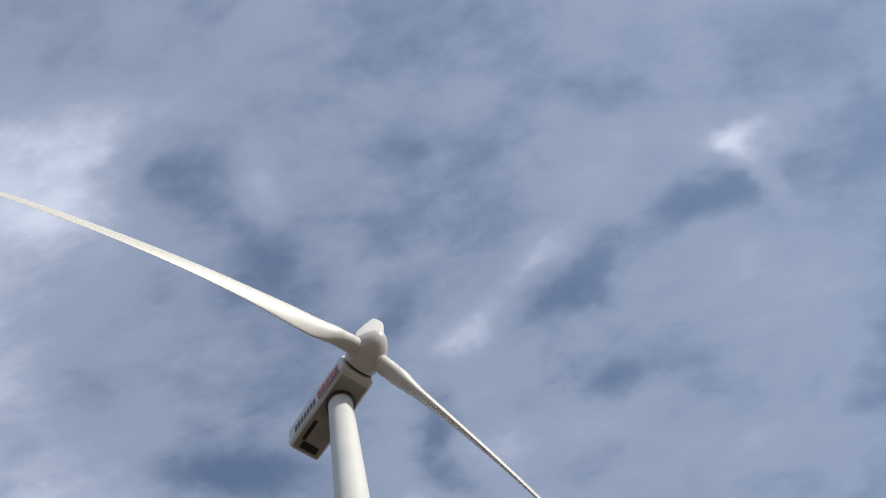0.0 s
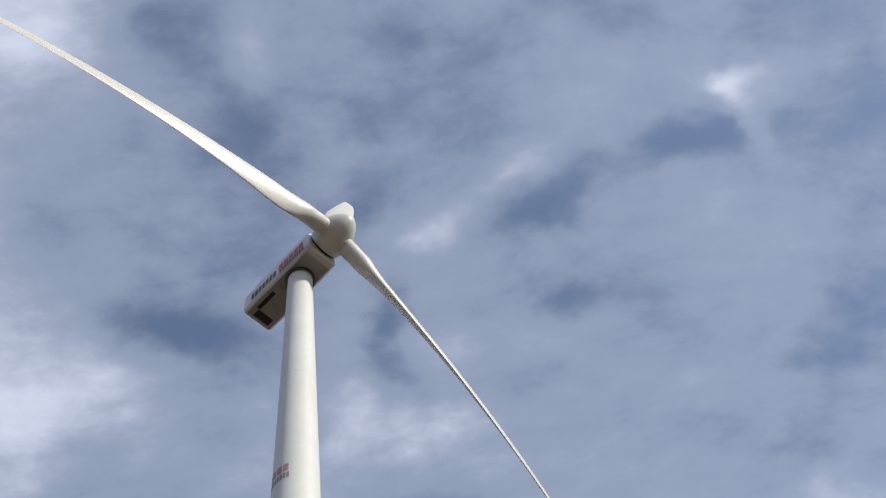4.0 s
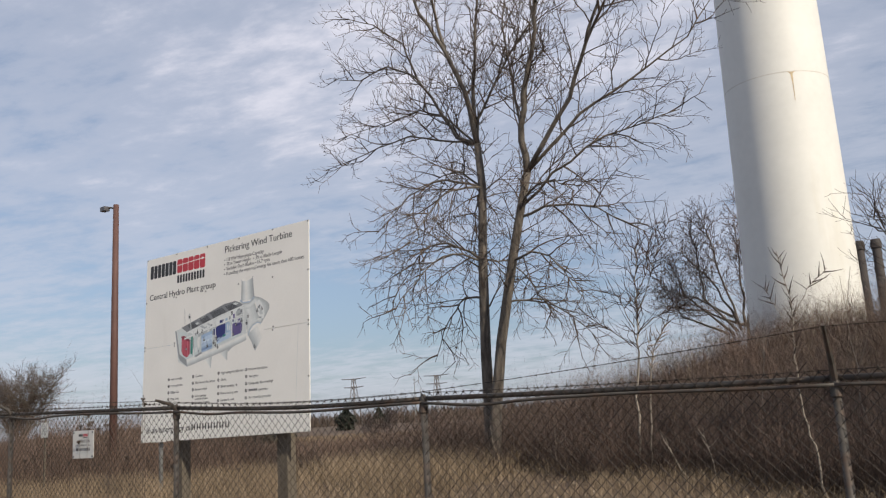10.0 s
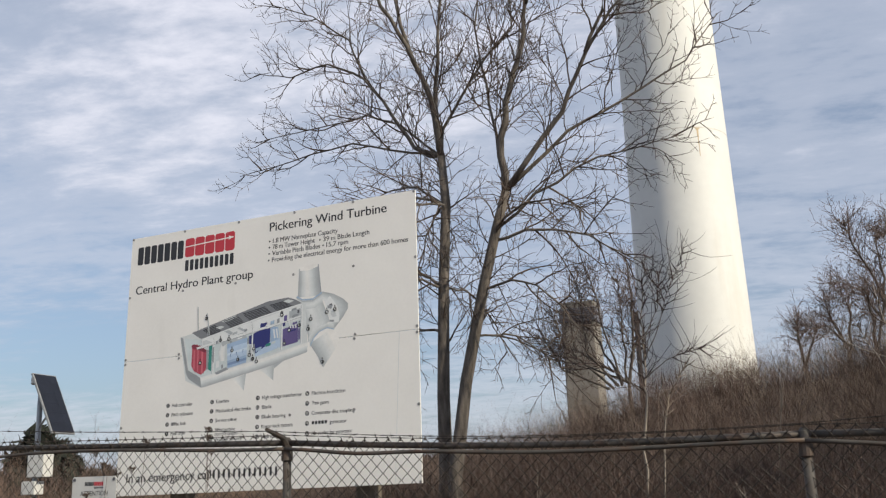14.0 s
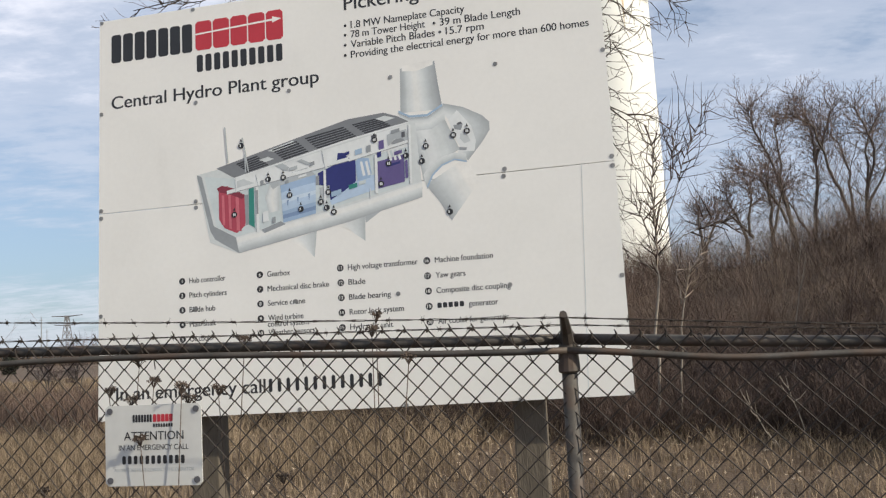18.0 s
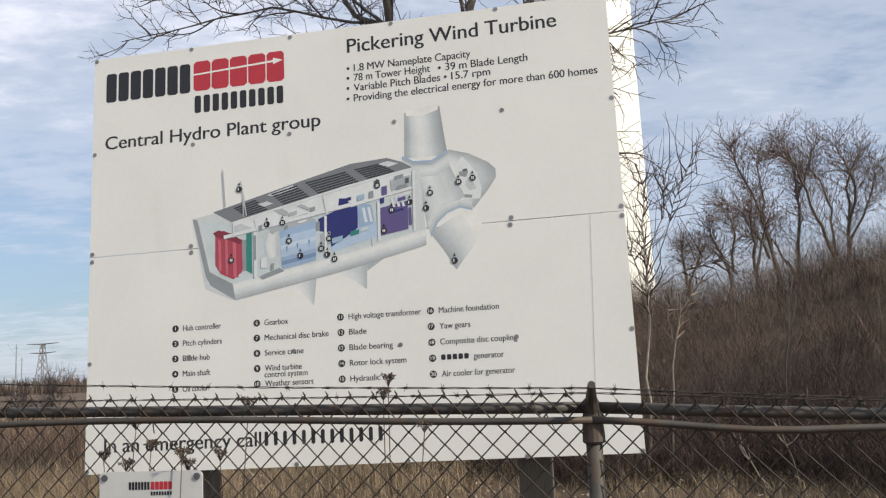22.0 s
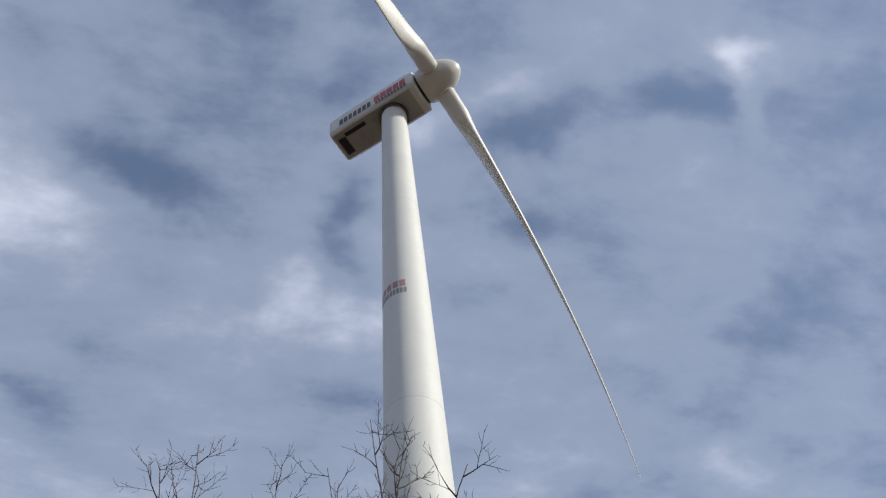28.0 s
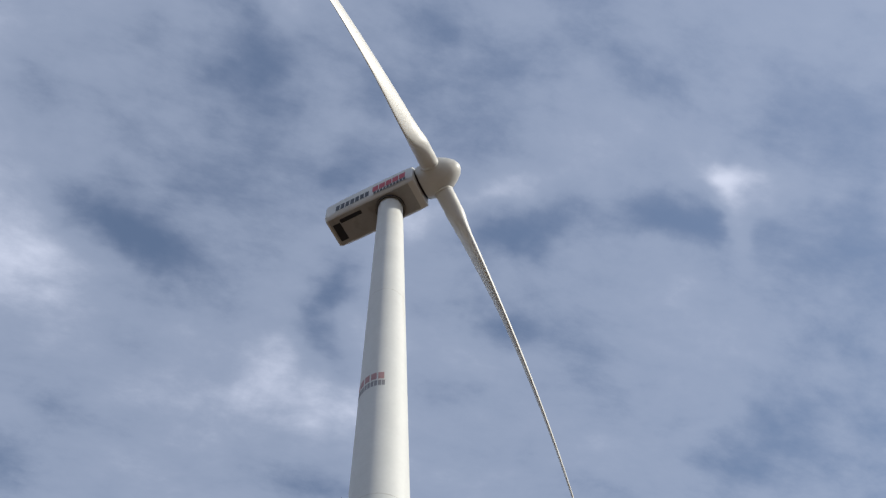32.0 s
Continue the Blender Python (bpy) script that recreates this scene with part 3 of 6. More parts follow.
def make_fence():
    fn = thing("chain_link_fence", "weathered chain-link fence with pipe top rail and barbed wire", "fence", (2.85, FENCE_Y, ground_z(2.85, FENCE_Y)))
    o = fn.location.copy()
    xs = [2.85 + PITCH_X * k for k in range(-8, 8)]

    def L(x, y, z):
        return Vector((x, y, z)) - o

    def arm_tip(k):
        """Where the slanted arm of a post ends; some are bent flat, one has gone."""
        return {9: (0.0, -0.05, 0.062), 7: (0.0, -0.25, 0.155), 8: (0.01, -0.25, 0.078), 10: (0.03, -0.26, 0.30)}.get(k, (0.02 * (k % 3 - 1), -0.25, 0.16 + 0.05 * (k % 4)))

    for k, x in enumerate(xs):
        r = rail_z(x)
        g = Geo()
        g.tube([L(x - 0.005 * (k % 3), FENCE_Y, ground_z(x, FENCE_Y) - 0.3), L(x, FENCE_Y, r - 0.10)], 0.026, 12)
        post = part("post", g, M["galv"], fn, "weathered steel pipe post", smooth=True)
        g = Geo()
        g.tube([L(x, FENCE_Y, r - 0.112), L(x, FENCE_Y, r - 0.106), L(x, FENCE_Y, r - 0.05), L(x, FENCE_Y, r + 0.015), L(x, FENCE_Y, r + 0.035)], [0.031, 0.037, 0.034, 0.027, 0.015], 14)
        part("cap", g, M["galv"], post, "rusty cast post cap")
        g = Geo()
        g.tube([L(x - 0.03, FENCE_Y - 0.005, r - 0.030), L(x, FENCE_Y - 0.036, r - 0.036), L(x + 0.03, FENCE_Y - 0.005, r - 0.030)], 0.006, 6)
        part("band", g, M["galv"], post, "steel tie band")
        if k == 9:
            continue
        dx, dy, dz = arm_tip(k)
        g = Geo()
        g.tube([L(x, FENCE_Y - 0.01, r - 0.01), L(x + dx * 0.15, FENCE_Y + dy * 0.2, r + dz * 0.25 + 0.01), L(x + dx, FENCE_Y + dy, r + dz)], [0.024, 0.019, 0.012], 7)
        part("barb_arm", g, M["galv"], post, "slanted barbed wire arm")
    for k, (a, b) in enumerate(zip(xs, xs[1:])):
        g = Geo()
        g.tube([L(a + (b - a) * q / 8, FENCE_Y, rail_z(a + (b - a) * q / 8)) for q in range(9)], 0.0185, 12)
        part("top_rail", g, M["galv"], fn, smooth=True)
        g = Geo()
        pts = []
        for j in range(25):
            t = j / 24
            x = a + (b - a) * t
            dip = 0.034 + 0.024 * math.exp(-((t - 0.17) / 0.10) ** 2) + 0.006 * math.sin(t * 9 + a)
            pts.append(L(x, FENCE_Y - 0.034, rail_z(x) - dip))
        g.tube(pts, 0.0115, 8)
        part("slung_pipe", g, M["galv"], fn, "sagging thin pipe under the rail", smooth=True)
        for j in range(5):
            x = a + (b - a) * (j + 0.5 + random.uniform(-0.2, 0.2)) / 5
            z = rail_z(x)
            g = Geo()
            ring = [(0.024 * math.cos(q), 0.024 * math.sin(q)) for q in (2 * math.pi * w / 10 for w in range(11))]
            g.tube([L(x + 0.004 * w, FENCE_Y + u, z + v) for w, (u, v) in enumerate(ring)], 0.0022, 4)
            g.tube([L(x + 0.04, FENCE_Y + 0.024, z), L(x + 0.07, FENCE_Y - 0.02, z - 0.05), L(x + 0.085, FENCE_Y - 0.04, z - 0.075)], 0.002, 4)
            part("tie_wire", g, M["wire"], fn)
        # barbed wires: one along the top of the mesh, one between the arm tips
        d0, d1 = arm_tip(k), arm_tip(k + 1)
        for low in (True, False):
            g = Geo()

            def at(t):
                x = a + (b - a) * t
                if low:
                    return L(x, FENCE_Y - 0.03, rail_z(x) + 0.047 - 0.006 * math.sin(math.pi * t))
                s = 0.012 * math.sin(math.pi * t)
                return L(x + d0[0] * (1 - t) + d1[0] * t, FENCE_Y + d0[1] * (1 - t) + d1[1] * t, rail_z(x) + (d0[2] - 0.01) * (1 - t) + (d1[2] - 0.01) * t - s)

            for phase in (0, math.pi):
                pts = []
                for j in range(61):
                    w = 0.0022
                    pts.append(at(j / 60) + Vector((0, w * math.cos(j * 1.3 + phase), w * math.sin(j * 1.3 + phase))))
                g.tube(pts, 0.0013, 4)
            for j in range(24):
                c = at((j + 0.3 + 0.4 * random.random()) / 24)
                g.tube([c - Vector((0.006, 0, 0)), c + Vector((0.006, 0, 0))], 0.0042, 5)
                for _ in range(2):
                    d = Vector((random.uniform(-0.6, 0.6), random.uniform(-1, 1), random.uniform(-1, 1))).normalized() * 0.017
                    g.tube([c - d, c, c + d], [0.0005, 0.0014, 0.0005], 3)
            part("barbed_wire", g, M["wire"], fn, "twisted barbed wire")
        # mesh: zigzag wires crossing in diamonds, twisted ends standing above the rail
        g = Geo()
        mid = (a + b) / 2
        step, top = 0.0797, rail_z(mid) + 0.046
        rows = round((top - ground_z(mid, FENCE_Y) - 0.03) / step)
        hgt = rows * step
        bot = top - hgt
        slope = (rail_z(b) - rail_z(a)) / (b - a)
        n = round((b - a) / step)
        wide = (b - a) / n

        def P(i, j, side):
            x = a + wide * i
            bulge = 0.006 * noise.noise(Vector((x * 2.2, j * 0.35, k)))
            return L(x + 0.004 * noise.noise(Vector((x * 3, j * 0.5, 9))), FENCE_Y - 0.0215 + 0.0025 * side + bulge, bot + hgt * j / (2 * rows) + slope * (x - mid))

        for i in range(n):
            for s in (-1, 1):
                nodes = [P(i + 0.5 + (0.5 if (j % 2 == 0) else 0.0) * s, j, s if j % 2 else -s) for j in range(2 * rows + 1)]
                line = [nodes[0]]
                for p0, p1 in zip(nodes, nodes[1:]):
                    line += [p0.lerp(p1, 0.5), p1]
                g.tube(line, [0.0034 if w % 2 == 0 else 0.0022 for w in range(len(line))], 4, caps=False)
            q = P(i, 2 * rows, 0)
            g.tube([q - Vector((0, 0, 0.012)), q + Vector((0.003, 0, 0.004)), q + Vector((-0.004, -0.002, 0.017))], [0.004, 0.0035, 0.0015], 4)
        part("chain_link_mesh", g, M["wire"], fn, "rusty diamond wire mesh", kind="stuff")
    return fn


fence = make_fence()

# ---- the sign's face ----


def text_mesh(words, width, cap, m, u, v, align="LEFT", thick=0.0003, weight=0.012):
    """Lettering in the built-in font, fitted to a width and a capital height, at u, v of the plane m."""
    probe = bpy.data.curves.new("lettering", "FONT")
    probe.body = "H"
    ob = bpy.data.objects.new("lettering", probe)
    scene.collection.objects.link(ob)
    dg = bpy.context.evaluated_depsgraph_get()
    hm = bpy.data.meshes.new_from_object(ob.evaluated_get(dg))
    hcap = max(q.co.y for q in hm.vertices)
    probe.body = words
    probe.extrude = 0.5
    dg.update()
    me = bpy.data.meshes.new_from_object(ob.evaluated_get(dg))
    bpy.data.objects.remove(ob)
    bpy.data.meshes.remove(hm)
    lo, hi = min(q.co.x for q in me.vertices), max(q.co.x for q in me.vertices)
    # a heavier weight: the same letters twice, a hair apart
    bm = bmesh.new()
    for dx, dz in ((-weight, 0.0), (weight, 0.12)):
        twin = me.copy()
        twin.transform(Matrix.Translation((dx, 0, dz)))
        bm.from_mesh(twin)
        bpy.data.meshes.remove(twin)
    bm.to_mesh(me)
    bm.free()
    sx, sy = (width / (hi - lo) if width else cap / hcap), cap / hcap
    shift = -lo if align == "LEFT" else -(lo + hi) / 2
    me.transform(m @ Matrix.Translation((u, v, 0.0003)) @ Matrix.Diagonal((sx, sy, thick, 1)) @ Matrix.Translation((shift, 0, 0.5)))
    me.materials.clear()
    return me


def lettering(words, parent, mat, m, u, v, width, cap, weight=0.012):
    """A line of lettering, each word a part of its own, the whole line fitted to a width."""
    line = text_mesh(words, None, 1.0, Matrix(), 0, 0)
    full = max(q.co.x for q in line.vertices)
    text = ""
    for k, word in enumerate(words.split(" ")):
        text += (" " if k else "") + word
        far = max(q.co.x for q in text_mesh(text, None, 1.0, Matrix(), 0, 0).vertices)
        one = max(q.co.x for q in text_mesh(word, None, 1.0, Matrix(), 0, 0).vertices)
        part("lettering", text_mesh(word, one * width / full, cap, m, u + (far - one) * width / full, v, weight=weight), mat, parent)


def blocks(name, parent, mat, m, u0, u1, v0, v1, n, fill=0.8, label=""):
    w = (u1 - u0) / n
    for k in range(n):
        a, b = u0 + w * k, u0 + w * (k + fill)
        c = min(w, v1 - v0) * 0.14
        g = Geo()
        g.slab([(a + c, v0), (b - c, v0), (b, v0 + c), (b, v1 - c), (b - c, v1), (a + c, v1), (a, v1 - c), (a, v0 + c)], m, 0.0004, 0.0003)
        part(name, g, mat, parent)


def disc(m, u, v, r, thick, sides=14, base=0.0005):
    g = Geo()
    g.slab([(u + r * math.cos(2 * math.pi * k / sides), v + r * math.sin(2 * math.pi * k / sides)) for k in range(sides)], m, thick, base)
    return g


def flat(name, *color):
    M[name] = material(name, color, 0.45, vary=0.10, scale=7, grain=50, bump=0)


flat("print_pale", 0.60, 0.63, 0.62)
flat("print_grey", 0.42, 0.45, 0.46)
flat("print_mid", 0.28, 0.30, 0.31)
flat("print_dark", 0.10, 0.10, 0.11)
flat("print_black", 0.035, 0.035, 0.04)
flat("print_roof", 0.20, 0.21, 0.22)
flat("print_inside", 0.56, 0.62, 0.62)
flat("print_red", 0.42, 0.06, 0.09)
flat("print_teal", 0.03, 0.22, 0.18)
flat("print_sky", 0.33, 0.45, 0.58)
flat("print_navy", 0.025, 0.03, 0.16)
flat("print_purple", 0.12, 0.09, 0.24)
flat("print_white", 0.70, 0.72, 0.71)
flat("print_maroon", 0.22, 0.03, 0.05)
# printed tones: greys from dark to light up to the bare sheet, then two reds, then blues
GREYS = [(0.24, 0.26, 0.27), (0.31, 0.33, 0.34), (0.38, 0.40, 0.41), (0.45, 0.48, 0.48), (0.53, 0.56, 0.56), (0.61, 0.64, 0.63), (0.68, 0.70, 0.69), (0.74, 0.745, 0.715), (0.80, 0.785, 0.74)]
TINTS = [(0.40, 0.055, 0.085), (0.55, 0.14, 0.17), (0.56, 0.66, 0.76), (0.44, 0.56, 0.70), (0.32, 0.44, 0.60), (0.20, 0.29, 0.45)]


def tone(level):
    """The printed tone of a level: 0 dark grey to 8 bare sheet, in quarters; 9 and 10 reds, 11 to 14 blues."""
    q = round(level * 4) / 4 if level <= 8 else round(level)
    name = "printed_tone_%s" % str(q).replace(".", "_")
    if name not in M:
        if q > 8:
            flat(name, *TINTS[q - 9])
        else:
            k = min(7, int(q))
            flat(name, *(a + (b - a) * (q - k) for a, b in zip(GREYS[k], GREYS[k + 1])))
    return name


M["zinc"] = material("zinc_bolt", (0.30, 0.29, 0.27), 0.45, 0.7, vary=0.3, scale=20, grain=90)


def print_sign():
    m, P = SIGN, sign
    blocks("black_block", P, M["ink"], m, 0.082, 0.636, 2.160, 2.340, 7, 0.84, "seven tall black blocks of the owner's mark")
    blocks("red_block", P, M["red"], m, 0.645, 1.215, 2.165, 2.348, 5, 0.93, "five bold red blocks of the owner's mark")
    g = Geo()
    g.slab([(0.63, 2.262), (1.14, 2.285), (1.14, 2.272), (1.20, 2.292), (1.14, 2.312), (1.14, 2.297), (0.63, 2.272)], m, 0.0003, 0.0009)
    part("mark_arrow", g, M["sign"], P, "thin white arrow")
    blocks("black_block", P, M["ink"], m, 0.652, 1.216, 2.030, 2.136, 10, 0.7, "ten thin black blocks of the owner's mark")
    lettering("Central Hydro Plant group", P, M["ink"], m, 0.084, 1.868, 1.333, 0.078)
    lettering("Pickering Wind Turbine", P, M["ink"], m, 1.588, 2.283, 1.187, 0.083)
    for words, u, v, w in (("1.8 MW Nameplate Capacity", 1.624, 2.168, 0.670), ("78 m Tower Height", 1.622, 2.110, 0.441), ("39 m Blade Length", 2.150, 2.107, 0.456), ("Variable Pitch Blades", 1.620, 2.050, 0.497), ("15.7 rpm", 2.181, 2.050, 0.217), ("Providing the electrical energy for more than 600 homes", 1.618, 1.988, 1.356)):
        lettering(words, P, M["ink"], m, u, v, w, 0.043)
        part("bullet", disc(m, u - 0.034, v + 0.02, 0.0085, 0.0004), M["ink"], P)
    columns = ((0.541, 0.084, [("Hub controller", 0.226), ("Pitch cylinders", 0.232), ("Blade hub", 0.16), ("Main shaft", 0.163), ("Oil cooler", 0.152)]),
               (1.024, 0.083, [("Gearbox", 0.137), ("Mechanical disc brake", 0.366), ("Service crane", 0.222), ("Wind turbine", 0.21), ("Weather sensors", 0.275)]),
               (1.505, 0.083, [("High voltage transformer", 0.40), ("Blade", 0.097), ("Blade bearing", 0.24), ("Rotor lock system", 0.31), ("Hydraulic unit", 0.245)]),
               (2.002, 0.0835, [("Machine foundation", 0.32), ("Yaw gears", 0.165), ("Composite disc coupling", 0.405), ("generator", 0.16), ("Air cooler for generator", 0.385)]))
    number = 0
    for u, step, rows in columns:
        for k, (words, w) in enumerate(rows):
            number += 1
            v = 0.777 - step * k
            d = part("number_disc", disc(m, u, v, 0.0195, 0.0004), M["ink"], P)
            part("numeral", text_mesh(str(number), None, 0.019, m @ Matrix.Translation((0, 0, 0.0007)), u, v - 0.0095, "CENTER", 0.0003), M["sign"], d)
            if words == "generator":
                blocks("unread_bar", P, M["ink"], m, u + 0.046, u + 0.20, v - 0.012, v + 0.016, 5, 0.75)
                lettering(words, P, M["ink"], m, u + 0.218, v - 0.015, w, 0.031)
            else:
                lettering(words, P, M["ink"], m, u + 0.045, v - 0.015, w, 0.031)
    lettering("control system", P, M["ink"], m, 1.066, 0.478, 0.245, 0.031)
    lettering("In an emergency call", P, M["ink"], m, 0.117, 0.114, 0.925, 0.076)
    blocks("number_bar", P, M["ink"], m, 1.062, 1.748, 0.114, 0.190, 13, 0.40, "row of black bars for a number")

    # the cutaway picture, flat print in layers
    layer = [0]

    def poly(name, mat, pts, label="", same=False):
        layer[0] += 0 if same else 1
        g = Geo()
        g.slab(pts, m, 0.00002, 0.0002 + 0.00003 * layer[0])
        part(name, g, M[mat], P, label)

    def along(line, t):
        """The point at a share t of a line of points."""
        n = len(line) - 1
        k = min(n - 1, int(t * n))
        (x0, y0), (x1, y1) = line[k], line[k + 1]
        f = t * n - k
        return (x0 + (x1 - x0) * f, y0 + (y1 - y0) * f)

    def graded(name, one, two, tones, steps=6, cut=None):
        """Side-by-side strips of printed grey between two outlines."""
        layer[0] += 1
        fine = 4
        if max(tones) <= 8:
            n = len(tones) - 1
            levels = []
            for k in range(len(tones) * fine):
                f = k / (len(tones) * fine - 1) * n
                a = min(n - 1, int(f))
                levels.append(tones[a] + (tones[a + 1] - tones[a]) * (f - a))
        else:
            levels = list(tones)
        ts = [q / steps for q in range(steps + 1)]

        def mix(f, t):
            (x0, y0), (x1, y1) = along(one, t), along(two, t)
            return (x0 + (x1 - x0) * f, y0 + (y1 - y0) * f)

        g, faces, names = Geo(), [], []
        for k, level in enumerate(levels):
            f0, f1 = k / len(levels), (k + 1) / len(levels)
            before = len(g.f)
            for a, b in zip(ts, ts[1:]):
                g.slab([mix(f0, a), mix(f1, a), mix(f1, b), mix(f0, b)], m, 0.00002, 0.0002 + 0.00003 * layer[0])
            faces += [tone(level)] * (len(g.f) - before)
        me = g.mesh(name)
        names = sorted(set(faces))
        for w in names:
            me.materials.append(M[w])
        me.polygons.foreach_set("material_index", [names.index(w) for w in faces])
        bm = bmesh.new()
        bm.from_mesh(me)
        bmesh.ops.remove_doubles(bm, verts=bm.verts, dist=0.000004)
        bm.to_mesh(me)
        bm.free()
        part(name, me, None, P)

    graded("drawn_tower", [(1.187, 0.953), (1.25, 0.935), (1.322, 0.885)], [(1.374, 0.999), (1.366, 0.925), (1.356, 0.852)][::1], (8, 7.5, 6.5, 5.5, 4.5, 3.5))
    graded("drawn_tower", [(1.466, 1.028), (1.49, 1.015), (1.55, 1.0)], [(1.663, 1.06), (1.661, 1.0), (1.658, 0.918)], (8, 7.5, 6.5, 5.5, 4.5, 3))
    poly("drawn_shade", "print_grey", [(1.663, 1.06), (1.773, 1.089), (1.664, 1.018)])
    graded("drawn_blade", [(1.904, 1.885), (1.900, 1.767), (1.895, 1.625)], [(2.105, 1.906), (2.119, 1.768), (2.138, 1.62)], (2, 3, 5, 6, 7, 7, 6, 5, 4, 3, 2, 1))
    poly("drawn_fade", tone(8), [(1.915, 1.90), (1.914, 1.868), (2.0, 1.86), (2.095, 1.885), (2.097, 1.915)])
    graded("drawn_nose", [(2.141, 1.652), (2.252, 1.618), (2.355, 1.559), (2.394, 1.519), (2.394, 1.471), (2.346, 1.404), (2.258, 1.305)], [(2.13, 1.60), (2.165, 1.56), (2.20, 1.52), (2.215, 1.48), (2.215, 1.44), (2.225, 1.40), (2.20, 1.34)], (2, 3, 4, 5, 6, 6), 12)
    poly("drawn_cut", "print_white", [(2.165, 1.555), (2.218, 1.604), (2.293, 1.505), (2.314, 1.419), (2.303, 1.361), (2.238, 1.367), (2.206, 1.43)])
    poly("drawn_gear", "print_mid", [(2.193, 1.521), (2.247, 1.522), (2.233, 1.487), (2.198, 1.497)])
    poly("drawn_gear", "print_dark", [(2.213, 1.53), (2.235, 1.536), (2.243, 1.523), (2.215, 1.519)])
    poly("drawn_gear", "print_mid", [(2.216, 1.393), (2.263, 1.386), (2.256, 1.37), (2.215, 1.376)])
    poly("drawn_gear", tone(4), [(2.23, 1.47), (2.27, 1.455), (2.285, 1.42), (2.25, 1.41), (2.225, 1.44)])
    graded("drawn_hub", [(1.947, 1.512), (1.974, 1.44), (1.994, 1.33), (2.008, 1.221)], [(2.148, 1.556), (2.195, 1.443), (2.221, 1.38), (2.094, 1.321)], (3, 5, 6, 6, 5, 5, 4, 3))
    graded("drawn_collar", [(1.877, 1.631), (1.945, 1.592), (2.047, 1.586), (2.14, 1.64)], [(1.915, 1.55), (1.947, 1.513), (2.068, 1.512), (2.148, 1.556)], (2, 5, 6, 5, 4), 6)
    poly("drawn_ring", "print_sky", [(1.882, 1.628), (1.945, 1.594), (2.047, 1.588), (2.138, 1.638), (2.138, 1.652), (2.047, 1.602), (1.945, 1.606), (1.884, 1.642)])
    graded("drawn_blade", [(2.02, 1.20), (2.095, 1.095), (2.154, 0.986)], [(2.255, 1.33), (2.285, 1.261), (2.322, 1.191)], (2, 3, 4, 5, 6, 7, 7, 8, 8, 8))
    graded("drawn_ring", [(2.008, 1.257), (2.046, 1.301), (2.119, 1.348), (2.191, 1.365), (2.255, 1.351)], [(2.028, 1.172), (2.061, 1.252), (2.117, 1.301), (2.189, 1.326), (2.258, 1.305)], (6, 5, 4, 3), 8)
    poly("drawn_ring", "print_sky", [(2.024, 1.19), (2.058, 1.257), (2.115, 1.306), (2.189, 1.331), (2.256, 1.312), (2.257, 1.302), (2.189, 1.322), (2.119, 1.297), (2.064, 1.248), (2.03, 1.18)])
    poly("drawn_housing", "print_pale", [(0.642, 1.397), (0.645, 1.37), (0.722, 0.989), (0.89, 0.915), (1.99, 1.143), (2.0, 1.18), (1.995, 1.236), (1.977, 1.556), (1.931, 1.586), (1.807, 1.637), (1.565, 1.623), (1.252, 1.53), (0.814, 1.424)], "pale drawn nacelle housing")
    poly("drawn_inside", "print_inside", [(0.69, 1.383), (0.765, 1.075), (0.885, 1.01), (1.94, 1.215), (1.945, 1.55), (0.86, 1.355)], "light drawn machine space")
    poly("drawn_inside", "print_white", [(0.884, 1.351), (1.58, 1.491), (1.937, 1.56), (1.945, 1.43), (1.578, 1.385), (1.02, 1.296), (0.897, 1.263)])
    poly("drawn_rear", "print_mid", [(0.725, 1.095), (0.883, 1.006), (0.901, 0.912), (0.753, 1.004)])
    poly("drawn_rear_edge", "print_mid", [(0.642, 1.397), (0.722, 1.06), (0.753, 1.004), (0.748, 1.075), (0.673, 1.385)])
    graded("drawn_hull", [(0.883, 1.006), (1.57, 1.127), (2.0, 1.222)], [(0.901, 0.912), (1.567, 1.034), (1.996, 1.133)], (6, 7, 7, 6, 5, 4, 3, 2))
    poly("drawn_roof", "print_roof", [(0.767, 1.425), (0.878, 1.358), (1.55, 1.505), (1.938, 1.572), (1.878, 1.609), (1.794, 1.64), (1.585, 1.627), (1.273, 1.552)], "dark grey drawn slatted roof")
    poly("drawn_gap", "print_pale", [(1.09, 1.495), (1.245, 1.538), (1.27, 1.522), (1.13, 1.487)])
    for a, b in ((0.08, 0.21), (0.30, 0.45), (0.50, 0.73), (0.78, 0.93)):
        layer[0] += 1
        for k in range(6):
            f = 0.12 + 0.14 * k

            def at(q, f=f):
                top = (0.80 + 1.02 * q, 1.424 + 0.205 * q + 0.03 * math.sin(math.pi * q))
                low = (0.89 + 1.03 * q, 1.362 + 0.208 * q)
                return (top[0] + (low[0] - top[0]) * f, top[1] + (low[1] - top[1]) * f)

            (x0, y0), (x1, y1) = at(a), at(b)
            poly("drawn_slat", "print_black", [(x0, y0), (x1, y1), (x1 + 0.005, y1 - 0.0085), (x0 + 0.005, y0 - 0.0085)], same=True)
    poly("drawn_hatch", "print_pale", [(1.035, 1.448), (1.09, 1.46), (1.13, 1.444), (1.075, 1.43)])
    poly("drawn_hatch", "print_pale", [(1.745, 1.61), (1.80, 1.622), (1.86, 1.602), (1.80, 1.588)])
    poly("drawn_edge", "print_white", [(0.878, 1.358), (1.55, 1.505), (1.938, 1.572), (1.938, 1.562), (1.55, 1.494), (0.88, 1.347)])
